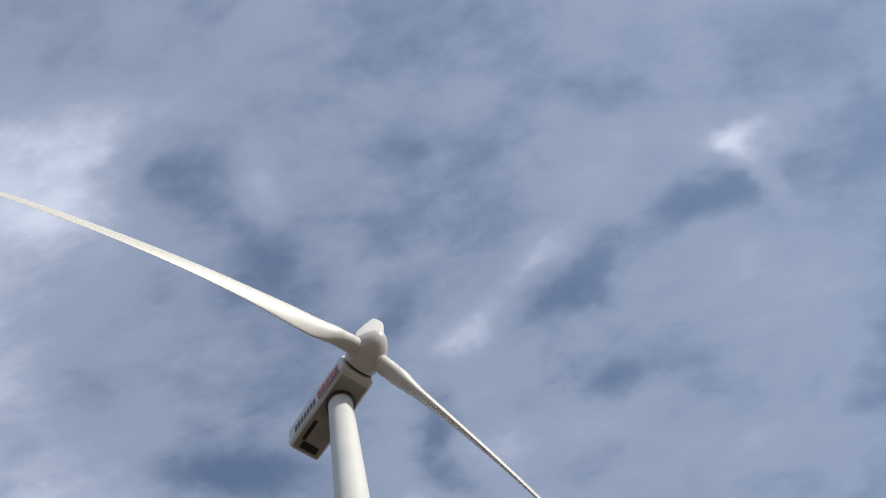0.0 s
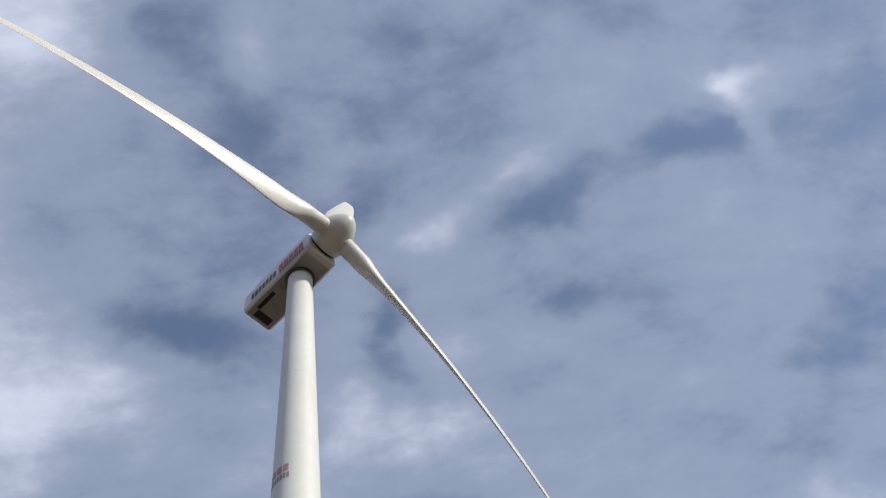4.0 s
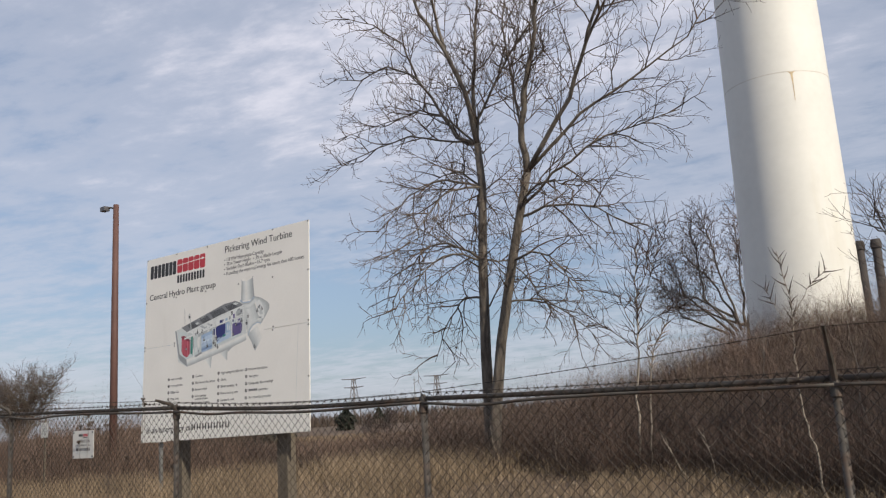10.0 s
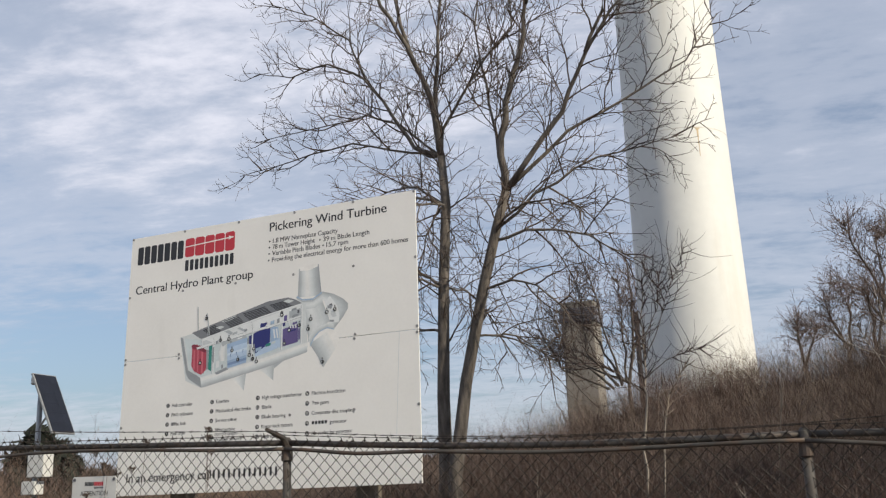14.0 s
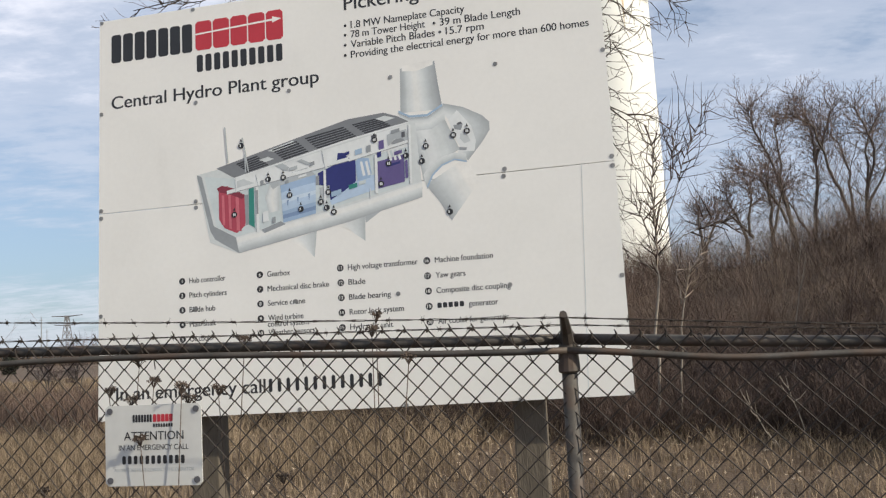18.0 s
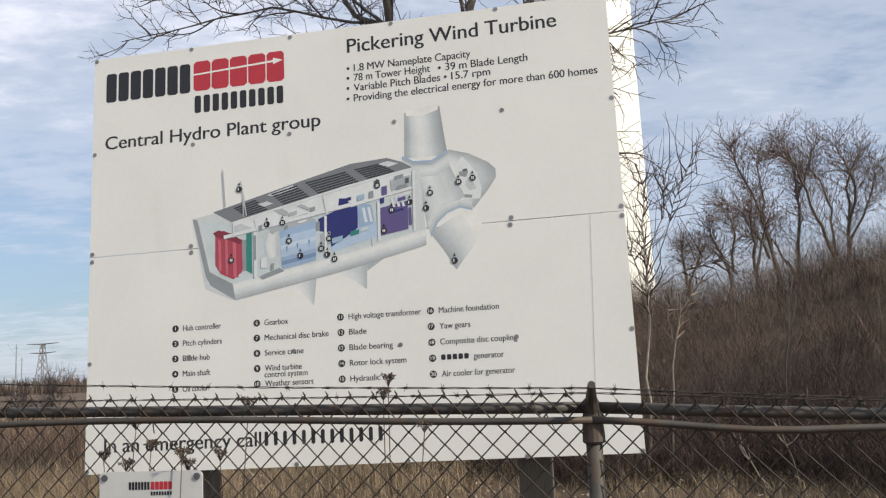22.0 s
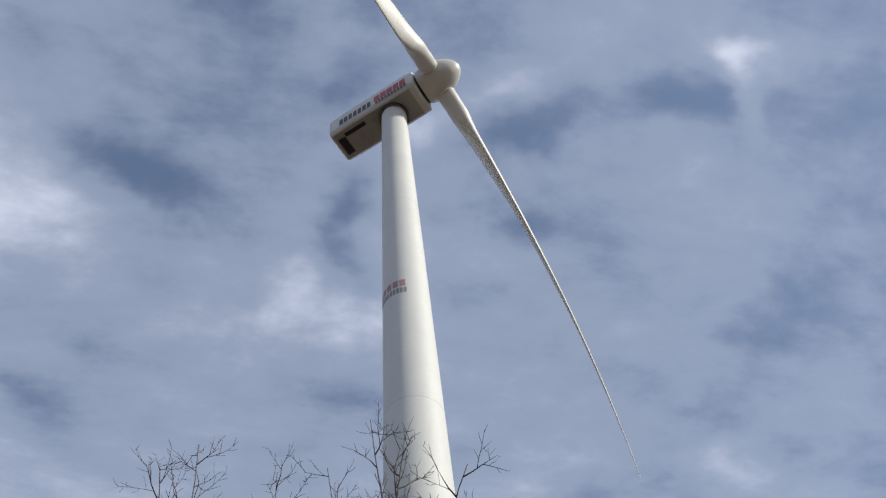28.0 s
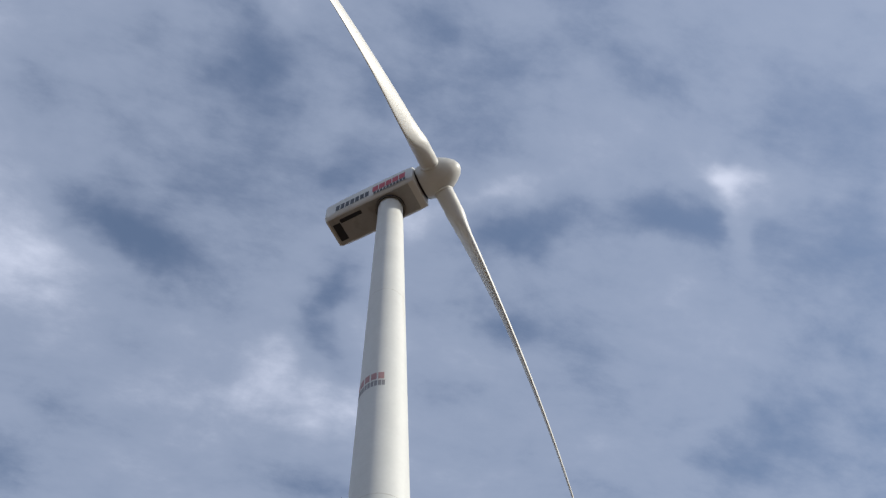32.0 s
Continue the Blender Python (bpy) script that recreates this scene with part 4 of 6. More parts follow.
    # machinery
    poly("drawn_transformer", "print_red", [(0.78, 1.311), (0.839, 1.312), (0.852, 1.28), (0.942, 1.253), (0.961, 1.19), (0.941, 1.069), (0.889, 1.03), (0.812, 1.067), (0.78, 1.119)], "red drawn transformer")
    for x0, x1, lo in ((0.79, 0.822, 1.09), (0.832, 0.862, 1.065), (0.875, 0.915, 1.05)):
        graded("drawn_coil", [(x0, 1.265), (x0 + 0.004, lo)], [(x1, 1.255), (x1 + 0.004, lo - 0.012)], (9, 10, 10, 9), 2)
    poly("drawn_cover", "print_maroon", [(0.767, 1.303), (0.799, 1.318), (0.884, 1.293), (0.948, 1.24), (0.923, 1.228), (0.851, 1.261), (0.786, 1.279)])
    poly("drawn_shade", "print_mid", [(0.94, 1.25), (0.966, 1.25), (0.966, 1.075), (0.945, 1.07)])
    poly("drawn_plate", "print_teal", [(0.968, 1.3), (1.0, 1.291), (1.001, 1.052), (0.966, 1.073)])
    poly("drawn_tray", tone(4), [(0.895, 1.335), (0.936, 1.345), (1.001, 1.315), (1.0, 1.29), (0.90, 1.27)])
    graded("drawn_fan", [(1.097, 1.295), (1.07, 1.22), (1.088, 1.13)], [(1.16, 1.30), (1.155, 1.2), (1.152, 1.137)], (4, 6, 7, 6, 4))
    poly("drawn_shade", "print_grey", [(1.10, 1.31), (1.145, 1.325), (1.165, 1.29), (1.12, 1.265), (1.105, 1.28)])
    poly("drawn_base", "print_mid", [(1.04, 1.035), (1.16, 1.075), (1.19, 1.055), (1.06, 1.015)])
    graded("drawn_generator", [(1.164, 1.283), (1.27, 1.31), (1.379, 1.325)], [(1.176, 1.065), (1.27, 1.08), (1.374, 1.10)], (13, 13, 12, 12, 11, 12, 12, 13, 14, 13), 2)
    poly("drawn_generator_top", "print_grey", [(1.10, 1.322), (1.33, 1.372), (1.379, 1.325), (1.164, 1.283)])
    for x in (1.20, 1.262, 1.33):
        poly("drawn_rib", tone(14), [(x, 1.19 + 0.2 * (x - 1.2)), (x + 0.012, 1.195 + 0.2 * (x - 1.2)), (x + 0.006, 1.15 + 0.2 * (x - 1.2))])
    poly("drawn_gearbox", "print_navy", [(1.392, 1.33), (1.508, 1.375), (1.516, 1.436), (1.547, 1.433), (1.579, 1.400), (1.619, 1.389), (1.618, 1.255), (1.51, 1.19), (1.465, 1.16), (1.455, 1.246), (1.399, 1.263)], "dark blue drawn gearbox")
    poly("drawn_bed", tone(12), [(1.46, 1.165), (1.55, 1.215), (1.64, 1.275), (1.737, 1.29), (1.737, 1.205), (1.47, 1.14)])
    poly("drawn_shaft", tone(13), [(1.618, 1.375), (1.64, 1.395), (1.698, 1.385), (1.712, 1.30), (1.70, 1.272), (1.626, 1.26)])
    for x in (1.645, 1.675):
        poly("drawn_hose", "print_white", [(x, 1.37), (x + 0.014, 1.372), (x + 0.03, 1.29), (x + 0.014, 1.287)])
    poly("drawn_clutch", "print_grey", [(1.40, 1.245), (1.46, 1.255), (1.458, 1.185), (1.41, 1.18)])
    poly("drawn_cooler", "print_purple", [(1.747, 1.36), (1.903, 1.387), (1.901, 1.23), (1.747, 1.205)], "purple drawn unit")
    poly("drawn_shade", "print_navy", [(1.80, 1.335), (1.88, 1.35), (1.88, 1.337), (1.80, 1.322)])
    for x in (1.805, 1.832, 1.859):
        poly("drawn_hose", "print_white", [(x, 1.42), (x + 0.012, 1.424), (x + 0.03, 1.36), (x + 0.016, 1.357)])
    poly("drawn_gear", "print_mid", [(1.83, 1.455), (1.85, 1.475), (1.88, 1.483), (1.91, 1.475), (1.925, 1.445), (1.87, 1.44)])
    poly("drawn_frame", "print_grey", [(1.81, 1.51), (1.925, 1.53), (1.93, 1.44), (1.90, 1.48), (1.85, 1.478), (1.815, 1.44)])
    poly("drawn_box", "print_dark", [(1.718, 1.515), (1.75, 1.52), (1.75, 1.495), (1.718, 1.49)])
    poly("drawn_slot", "print_grey", [(1.13, 1.404), (1.181, 1.411), (1.22, 1.385), (1.21, 1.367), (1.193, 1.367)])
    poly("drawn_slot", "print_grey", [(1.27, 1.415), (1.296, 1.425), (1.352, 1.395), (1.335, 1.385)])
    for x0, y0, x1, y1, w in ((0.832, 1.275, 1.578, 1.395, 0.010), (1.578, 1.388, 1.945, 1.461, 0.008), (1.021, 1.364, 1.036, 1.294, 0.006), (1.02, 1.29, 1.021, 1.026, 0.009), (1.428, 1.462, 1.445, 1.356, 0.006), (1.435, 1.345, 1.432, 1.139, 0.007), (1.741, 1.40, 1.737, 1.179, 0.008), (1.943, 1.553, 1.937, 1.215, 0.007), (0.89, 1.355, 0.893, 1.27, 0.004), (1.70, 1.21, 1.70, 1.15, 0.002)):
        d = Vector((x1 - x0, y1 - y0)).normalized() * w
        poly("drawn_strut", "print_white", [(x0 - d.y, y0 + d.x), (x1 - d.y, y1 + d.x), (x1 + d.y, y1 - d.x), (x0 + d.y, y0 - d.x)])
        poly("drawn_line", "print_mid", [(x0 + d.y, y0 - d.x), (x1 + d.y, y1 - d.x), (x1 + d.y * 1.35, y1 - d.x * 1.35), (x0 + d.y * 1.35, y0 - d.x * 1.35)])
    for x, y, w, h, mat in ((1.052, 1.31, 0.022, 0.03, "print_mid"), (1.245, 1.375, 0.05, 0.02, "print_grey"), (1.36, 1.39, 0.03, 0.022, "print_mid"), (1.39, 1.29, 0.02, 0.05, "print_mid"), (1.56, 1.425, 0.05, 0.018, "print_navy"), (1.64, 1.43, 0.04, 0.03, "print_sky"), (1.70, 1.44, 0.025, 0.04, "print_mid"), (1.775, 1.455, 0.03, 0.05, "print_purple"), (1.76, 1.40, 0.024, 0.03, "print_navy"), (1.87, 1.40, 0.045, 0.02, "print_purple"), (1.915, 1.30, 0.015, 0.10, "print_purple"), (1.50, 1.205, 0.06, 0.03, "print_sky"), (1.60, 1.235, 0.05, 0.025, "print_teal"), (1.655, 1.25, 0.04, 0.02, "print_inside"), (1.07, 1.11, 0.035, 0.06, "print_white"), (1.12, 1.085, 0.02, 0.035, "print_mid"), (1.205, 1.30, 0.02, 0.02, "print_mid"), (1.30, 1.325, 0.05, 0.012, "print_white"), (1.02, 1.20, 0.012, 0.14, "print_mid"), (1.86, 1.525, 0.05, 0.02, "print_mid"), (1.905, 1.50, 0.02, 0.03, "print_dark")):
        poly("drawn_fitting", mat, [(x - w / 2, y - h / 2 - 0.1 * w), (x + w / 2, y - h / 2 + 0.1 * w), (x + w / 2, y + h / 2 + 0.1 * w), (x - w / 2, y + h / 2 - 0.1 * w)])
    for x0, y0, x1, y1 in ((0.827, 1.667, 0.842, 1.449), (0.95, 1.489, 0.952, 1.383), (0.953, 1.489, 0.97, 1.385), (0.935, 1.592, 0.956, 1.483)):
        poly("drawn_mast", tone(3), [(x0 - 0.004, y0), (x0 + 0.004, y0), (x1 + 0.004, y1), (x1 - 0.004, y1)])
    base = 0.0003 + 0.00003 * layer[0]
    for n, (u, v) in enumerate(((1.091, 1.327), (1.183, 1.328), (1.22, 1.221), (1.285, 1.133), (0.877, 1.139), (1.406, 1.163), (1.44, 1.126), (1.481, 1.098), (1.452, 1.215), (0.927, 1.545), (1.736, 1.488), (1.813, 1.343), (1.915, 1.377), (1.765, 1.231), (2.031, 1.419), (2.005, 1.336), (2.19, 1.464), (2.268, 1.479), (2.147, 1.036))):
        d = part("drawn_marker", disc(m, u, v, 0.0175, 0.0002, base=base), M["ink"], P)
        g = Geo()
        g.slab([(u - 0.007, v + 0.024), (u + 0.007, v + 0.024), (u, v + 0.042)], m, 0.0002, base)
        part("drawn_pointer", g, M["ink"], d)
        g = Geo()
        for k in range(1 + (n % 3 > 0)):
            g.slab([(u - 0.008 + 0.009 * k, v - 0.008), (u - 0.002 + 0.009 * k, v - 0.008), (u - 0.002 + 0.009 * k, v + 0.008), (u - 0.008 + 0.009 * k, v + 0.008)], m, 0.0001, base + 0.0002)
        part("unread_bar", g, M["print_white"], d)
    # fixings and the joint cover
    for u in (0.015, 0.632, 1.24, 1.84, 2.458, 3.037):
        for v in (0.010, 0.612, 1.202, 1.248, 1.842, 2.430):
            if v in (1.202, 1.248) and 0.7 < u < 2.4:
                continue
            g = disc(m, u + random.uniform(-0.012, 0.012) * (0.1 < u < 3), v + random.uniform(-0.006, 0.004), 0.0125, 0.0022, 12, 0.0)
            b = part("bolt", g, M["zinc"], P)
    g = Geo()
    g.slab([(2.815, 0.0), (2.819, 0.0), (2.877, 1.22), (2.873, 1.22)], m, 0.0008)
    part("crease", g, M["print_pale"], P, "faint crease in the lower sheet")


print_sign()


def notice_board(name, label, at, w, h, face, thick=0.004):
    """A small flat board whose face looks to -y."""
    ob = thing(name, label, "sign", at)
    m = Matrix(((1, 0, 0, 0), (0, 0, -1, 0), (0, 1, 0, 0), (0, 0, 0, 1)))
    g = Geo()
    c = 0.012
    g.slab([(c, 0), (w - c, 0), (w, c), (w, h - c), (w - c, h), (c, h), (0, h - c), (0, c)], m, thick, -thick)
    part("board", g, face, ob)
    return ob, m


def make_notices():
    M["notice"] = material("notice_plastic", (0.60, 0.60, 0.57), 0.4, vary=0.06, scale=9, grain=40, bump=0.02, dirt=((0.42, 0.40, 0.34), 14, (1, 1, 0.5), 0.6, 0.2))
    ob, m = notice_board("notice", "small white notice wired to the chain-link fence", (1.143, FENCE_Y - 0.036, 1.098), 0.385, 0.29, M["notice"])
    blocks("black_block", ob, M["ink"], m, 0.112, 0.192, 0.228, 0.255, 7, 0.75)
    blocks("red_block", ob, M["red"], m, 0.194, 0.275, 0.228, 0.255, 5, 0.85)
    blocks("black_block", ob, M["ink"], m, 0.194, 0.275, 0.209, 0.222, 8, 0.7)
    lettering("ATTENTION", ob, M["ink"], m, 0.076, 0.164, 0.238, 0.030, 0.002)
    lettering("IN AN EMERGENCY CALL", ob, M["ink"], m, 0.055, 0.128, 0.278, 0.019, 0.002)
    blocks("number_bar", ob, M["ink"], m, 0.068, 0.326, 0.078, 0.108, 11, 0.6)
    lettering("ALL VISITORS MUST CONTACT THE OPERATOR", ob, M["print_grey"], m, 0.035, 0.052, 0.318, 0.012, 0.002)
    for u in (0.02, 0.365):
        for v in (0.02, 0.27):
            part("grommet", disc(m, u, v, 0.012, 0.003), M["print_dark"], ob, "dark wire tie")
    M["yellow"] = material("yellow_plate", (0.62, 0.52, 0.06), 0.45, vary=0.08, scale=6, grain=40, bump=0.02)
    ob, m = notice_board("warning_sign", "yellow warning plate with black border on the fence", (10.02, FENCE_Y - 0.034, 0.66), 0.42, 0.56, M["yellow"])
    g = Geo()
    for a, b, c, d in ((0.015, 0.015, 0.405, 0.021), (0.015, 0.539, 0.405, 0.545), (0.015, 0.021, 0.021, 0.539), (0.399, 0.021, 0.405, 0.539)):
        g.slab([(a, b), (c, b), (c, d), (a, d)], m, 0.001)
    part("border", g, M["ink"], ob, "thin black border line")
    lettering("No", ob, M["ink"], m, 0.05, 0.455, 0.09, 0.055)
    for k in range(4):
        blocks("unread_bar", ob, M["ink"], m, 0.06, 0.34 - 0.03 * (k % 2), 0.36 - 0.085 * k, 0.405 - 0.085 * k, 6 - k % 2, 0.8)
    ob, m = notice_board("notice", "small weathered white notice on a stake in the field", (-14.35, 6.95, 1.36), 0.34, 0.42, M["notice"])
    g = Geo()
    g.box((0.17, 0.03, -0.55), (0.05, 0.04, 2.3))
    part("stake", g, M["timber"], ob, "thin timber stake")
    for k in range(4):
        blocks("unread_bar", ob, M["print_mid"], m, 0.06, 0.28, 0.30 - 0.07 * k, 0.33 - 0.07 * k, 4, 0.8)


make_notices()

# ---- trees ----


def curve_line(rng, a, b, bow, segs, wiggle):
    a, b = Vector(a), Vector(b)
    span = (b - a).length
    pts = []
    for i in range(segs + 1):
        t = i / segs
        p = a.lerp(b, t) + Vector(bow) * math.sin(math.pi * t)
        if 0 < i < segs:
            p += Vector((rng.uniform(-1, 1), rng.uniform(-1, 1), rng.uniform(-1, 1))) * wiggle * span
        pts.append(p)
    return pts


# spacing of the shoots, their length and thickness, level by level
SPACE, SHOOT, THICK = (0, 0.31, 0.17, 0.125), (0, 1.75, 0.76, 0.30), (0, 0.0175, 0.0094, 0.006)


def children(rng, pts, level, deepest, out, up, size=1.0, start=0.12, taper=0.6):
    """Shoots along a line of points, and shoots on those, down to the deepest level."""
    n = len(pts) - 1
    length = sum((b - a).length for a, b in zip(pts, pts[1:]))
    count = max(2, int(length * (1 - start) / (SPACE[level - 1] * (size if level == 2 else 1))))
    turn = rng.uniform(0, 6.28)
    for k in range(count):
        t = min(0.985, start + (1 - start) * (k + rng.random()) / count)
        i = int(t * n)
        q = pts[i].lerp(pts[i + 1], t * n - i)
        along = (pts[i + 1] - pts[i]).normalized()
        turn += 2.4 + rng.uniform(-0.5, 0.5)
        x = along.cross(Vector((0.3, 0.2, 0.9))).normalized()
        side = x * math.cos(turn) + along.cross(x) * math.sin(turn)
        ang = rng.uniform(0.55, 1.05)
        d = along * math.cos(ang) + side * math.sin(ang)
        reach = SHOOT[level - 1] * (size if level == 2 else 1) * rng.uniform(0.55, 1.35) * (1.15 - taper * t)
        m = max(2, min(7, int(reach / 0.16)))
        line = [q]
        for _ in range(m):
            d = (d + Vector((rng.gauss(0, 0.14), rng.gauss(0, 0.14), rng.gauss(0, 0.11) + up))).normalized()
            line.append(line[-1] + d * reach / m)
        r = THICK[level - 1] * rng.uniform(0.75, 1.2)
        out[level].append((line, [r + (0.0032 - r) * j / m for j in range(m + 1)]))
        if level < deepest:
            children(rng, line, level + 1, deepest, out, up * 1.5, size, 0.15)


def tree_parts(ob, out, wood, twigs, limbs=None):
    for pts, radii in out[0]:
        part("trunk", Geo().tube(pts, radii, 10), wood, ob, smooth=True)
    for pts, radii in out[1]:
        part("limb", Geo().tube(pts, radii, 7), limbs or wood, ob, smooth=True)
    g = Geo()
    for level, sides in ((2, 4), (3, 3), (4, 3)):
        for pts, radii in out[level]:
            g.tube(pts, radii, sides, caps=False)
    part("crown", g, twigs, ob, "fine bare twigs", kind="stuff")


def main_tree():
    rng = random.Random(5)
    base = Vector((-0.42, 9.2, ground_z(-0.42, 9.2) - 0.15))
    ob = thing("bare_tree", "tall leafless twin-stemmed tree with grey bark and fine twigs", "tree", base)
    out = [[], [], [], [], []]

    def P(x, y, z):
        return Vector((x, y, z)) - base

    one = [P(-0.62, 9.35, base.z), P(-0.57, 9.35, 1.2), P(-0.56, 9.33, 2.6), P(-0.46, 9.3, 4.7), P(-0.34, 9.3, 6.4), P(-0.40, 9.3, 7.45)]
    two = [P(-0.36, 9.1, base.z), P(-0.27, 9.1, 1.2), P(0.0, 9.1, 2.8), P(0.43, 9.1, 4.55), P(0.78, 9.05, 5.7), P(1.05, 8.95, 6.4)]
    out[0].append((one, [0.165, 0.138, 0.122, 0.108, 0.095, 0.082]))
    out[0].append((two, [0.155, 0.13, 0.115, 0.104, 0.094, 0.086]))

    def limb(line, r):
        ctrl = [P(*q) for q in line]
        pts = []
        for p0, p1 in zip(ctrl, ctrl[1:]):
            for n in range(3):
                pts.append(p0.lerp(p1, n / 3) + Vector((rng.gauss(0, 0.018), rng.gauss(0, 0.018), rng.gauss(0, 0.012))) * (len(pts) > 0))
        pts.append(ctrl[-1])
        n = len(pts) - 1
        out[1].append((pts, [r + (0.008 - r) * (i / n) ** 0.85 for i in range(n + 1)]))
        children(rng, pts, 2, 4, out, 0.07, 0.95, 0.12, 0.82)

    limb([(-0.40, 9.30, 7.45), (-1.13, 9.48, 7.72), (-2.65, 9.65, 8.26), (-4.22, 9.82, 8.16), (-5.80, 10.00, 8.10)], 0.034)
    limb([(-0.40, 9.30, 7.45), (-1.44, 9.53, 8.43), (-2.28, 9.75, 8.84), (-3.52, 9.98, 8.93), (-5.54, 10.20, 8.95)], 0.03)
    limb([(-0.40, 9.30, 7.45), (-1.08, 9.42, 7.80), (-1.58, 9.53, 8.71), (-2.29, 9.65, 9.71), (-3.26, 9.77, 10.36), (-4.34, 9.88, 10.27), (-5.38, 10.00, 10.63)], 0.055)
    limb([(-2.29, 9.65, 9.71), (-2.69, 9.67, 10.72), (-3.65, 9.68, 11.56), (-4.99, 9.70, 12.26)], 0.03)
    limb([(-0.40, 9.30, 7.45), (-0.47, 9.08, 8.67), (-0.86, 8.87, 9.80), (-1.36, 8.65, 10.78), (-1.72, 8.43, 11.81), (-2.17, 8.22, 12.93), (-2.50, 8.00, 14.94)], 0.075)
    limb([(-0.86, 8.87, 9.80), (-1.40, 9.08, 11.60), (-2.00, 9.29, 13.53), (-2.35, 9.50, 17.05)], 0.045)
    limb([(-0.40, 9.30, 7.45), (-0.61, 9.60, 9.16), (-0.55, 9.90, 11.05), (-0.44, 10.20, 13.11), (-0.67, 10.50, 16.92)], 0.06)
    limb([(-0.40, 9.30, 7.45), (-0.36, 9.34, 8.05), (0.34, 9.38, 9.13), (1.21, 9.42, 10.06), (1.19, 9.46, 12.33), (0.67, 9.50, 15.94)], 0.042)
    limb([(1.05, 8.95, 6.40), (0.86, 9.12, 7.62), (0.66, 9.29, 8.74), (0.41, 9.46, 10.24), (0.56, 9.63, 11.91), (0.61, 9.80, 13.83)], 0.04)
    limb([(1.05, 8.95, 6.40), (1.04, 8.86, 7.46), (1.29, 8.76, 8.41), (1.62, 8.67, 9.15), (1.77, 8.58, 10.00), (1.95, 8.49, 11.30), (2.05, 8.39, 12.87), (1.73, 8.30, 16.06)], 0.085)
    limb([(1.95, 8.49, 11.30), (2.17, 8.25, 12.74), (2.47, 8.00, 15.16)], 0.035)
    limb([(1.77, 8.58, 10.00), (2.34, 7.99, 10.91), (2.98, 7.39, 11.70), (3.59, 6.80, 12.99)], 0.045)
    limb([(1.05, 8.95, 6.40), (2.29, 8.76, 7.72), (2.87, 8.57, 8.73), (3.47, 8.38, 9.37), (4.30, 8.20, 9.96), (5.02, 8.05, 10.52)], 0.06)
    limb([(2.87, 8.57, 8.73), (3.23, 8.43, 9.40), (3.47, 8.28, 10.34), (3.68, 8.14, 11.36), (4.15, 8.00, 12.36)], 0.04)
    limb([(1.05, 8.95, 6.40), (2.26, 9.29, 7.51), (3.32, 9.62, 8.09), (4.50, 9.94, 8.81), (5.2, 10.2, 9.75)], 0.045)
    lows = [(two[3].lerp(two[4], 0.8), (3.5, 9.2, 4.7), 0.035, 0.45), (one[3], (-2.9, 9.0, 4.0), 0.032, 0.9), (one[4], (-2.8, 8.4, 5.6), 0.032, 0.6), (two[3], (2.6, 8.0, 3.4), 0.03, 0.5),
            (one[3].lerp(one[2], 0.4), (-2.3, 9.8, 2.6), 0.03, 0.6), (two[4], (4.4, 9.4, 7.1), 0.035, 0.4), (one[3], (0.2, 11.2, 3.5), 0.025, 0.5), (one[4], (-1.8, 11.0, 5.0), 0.03, 0.5), (two[3].lerp(two[2], 0.5), (1.9, 10.0, 2.7), 0.025, 0.4), (one[4], (-0.9, 7.1, 4.8), 0.03, 0.5), (two[4], (2.8, 7.6, 5.4), 0.03, 0.4), (one[4], (-2.6, 10.2, 7.0), 0.03, 0.4), (one[3], (-1.9, 7.8, 3.6), 0.028, 0.6)]
    for a, b, r, sag in lows:
        pts = curve_line(rng, a, P(*b), (0, 0, sag), 9, 0.015)
        out[1].append((pts, [r + (0.007 - r) * i / 9 for i in range(10)]))
        children(rng, pts, 2, 4, out, -0.03, 0.75)
    for stem in (one, two):
        children(rng, stem[2:], 2, 4, out, 0.02, 0.62)
    tree_parts(ob, out, M["bark"], M["twig"])


main_tree()


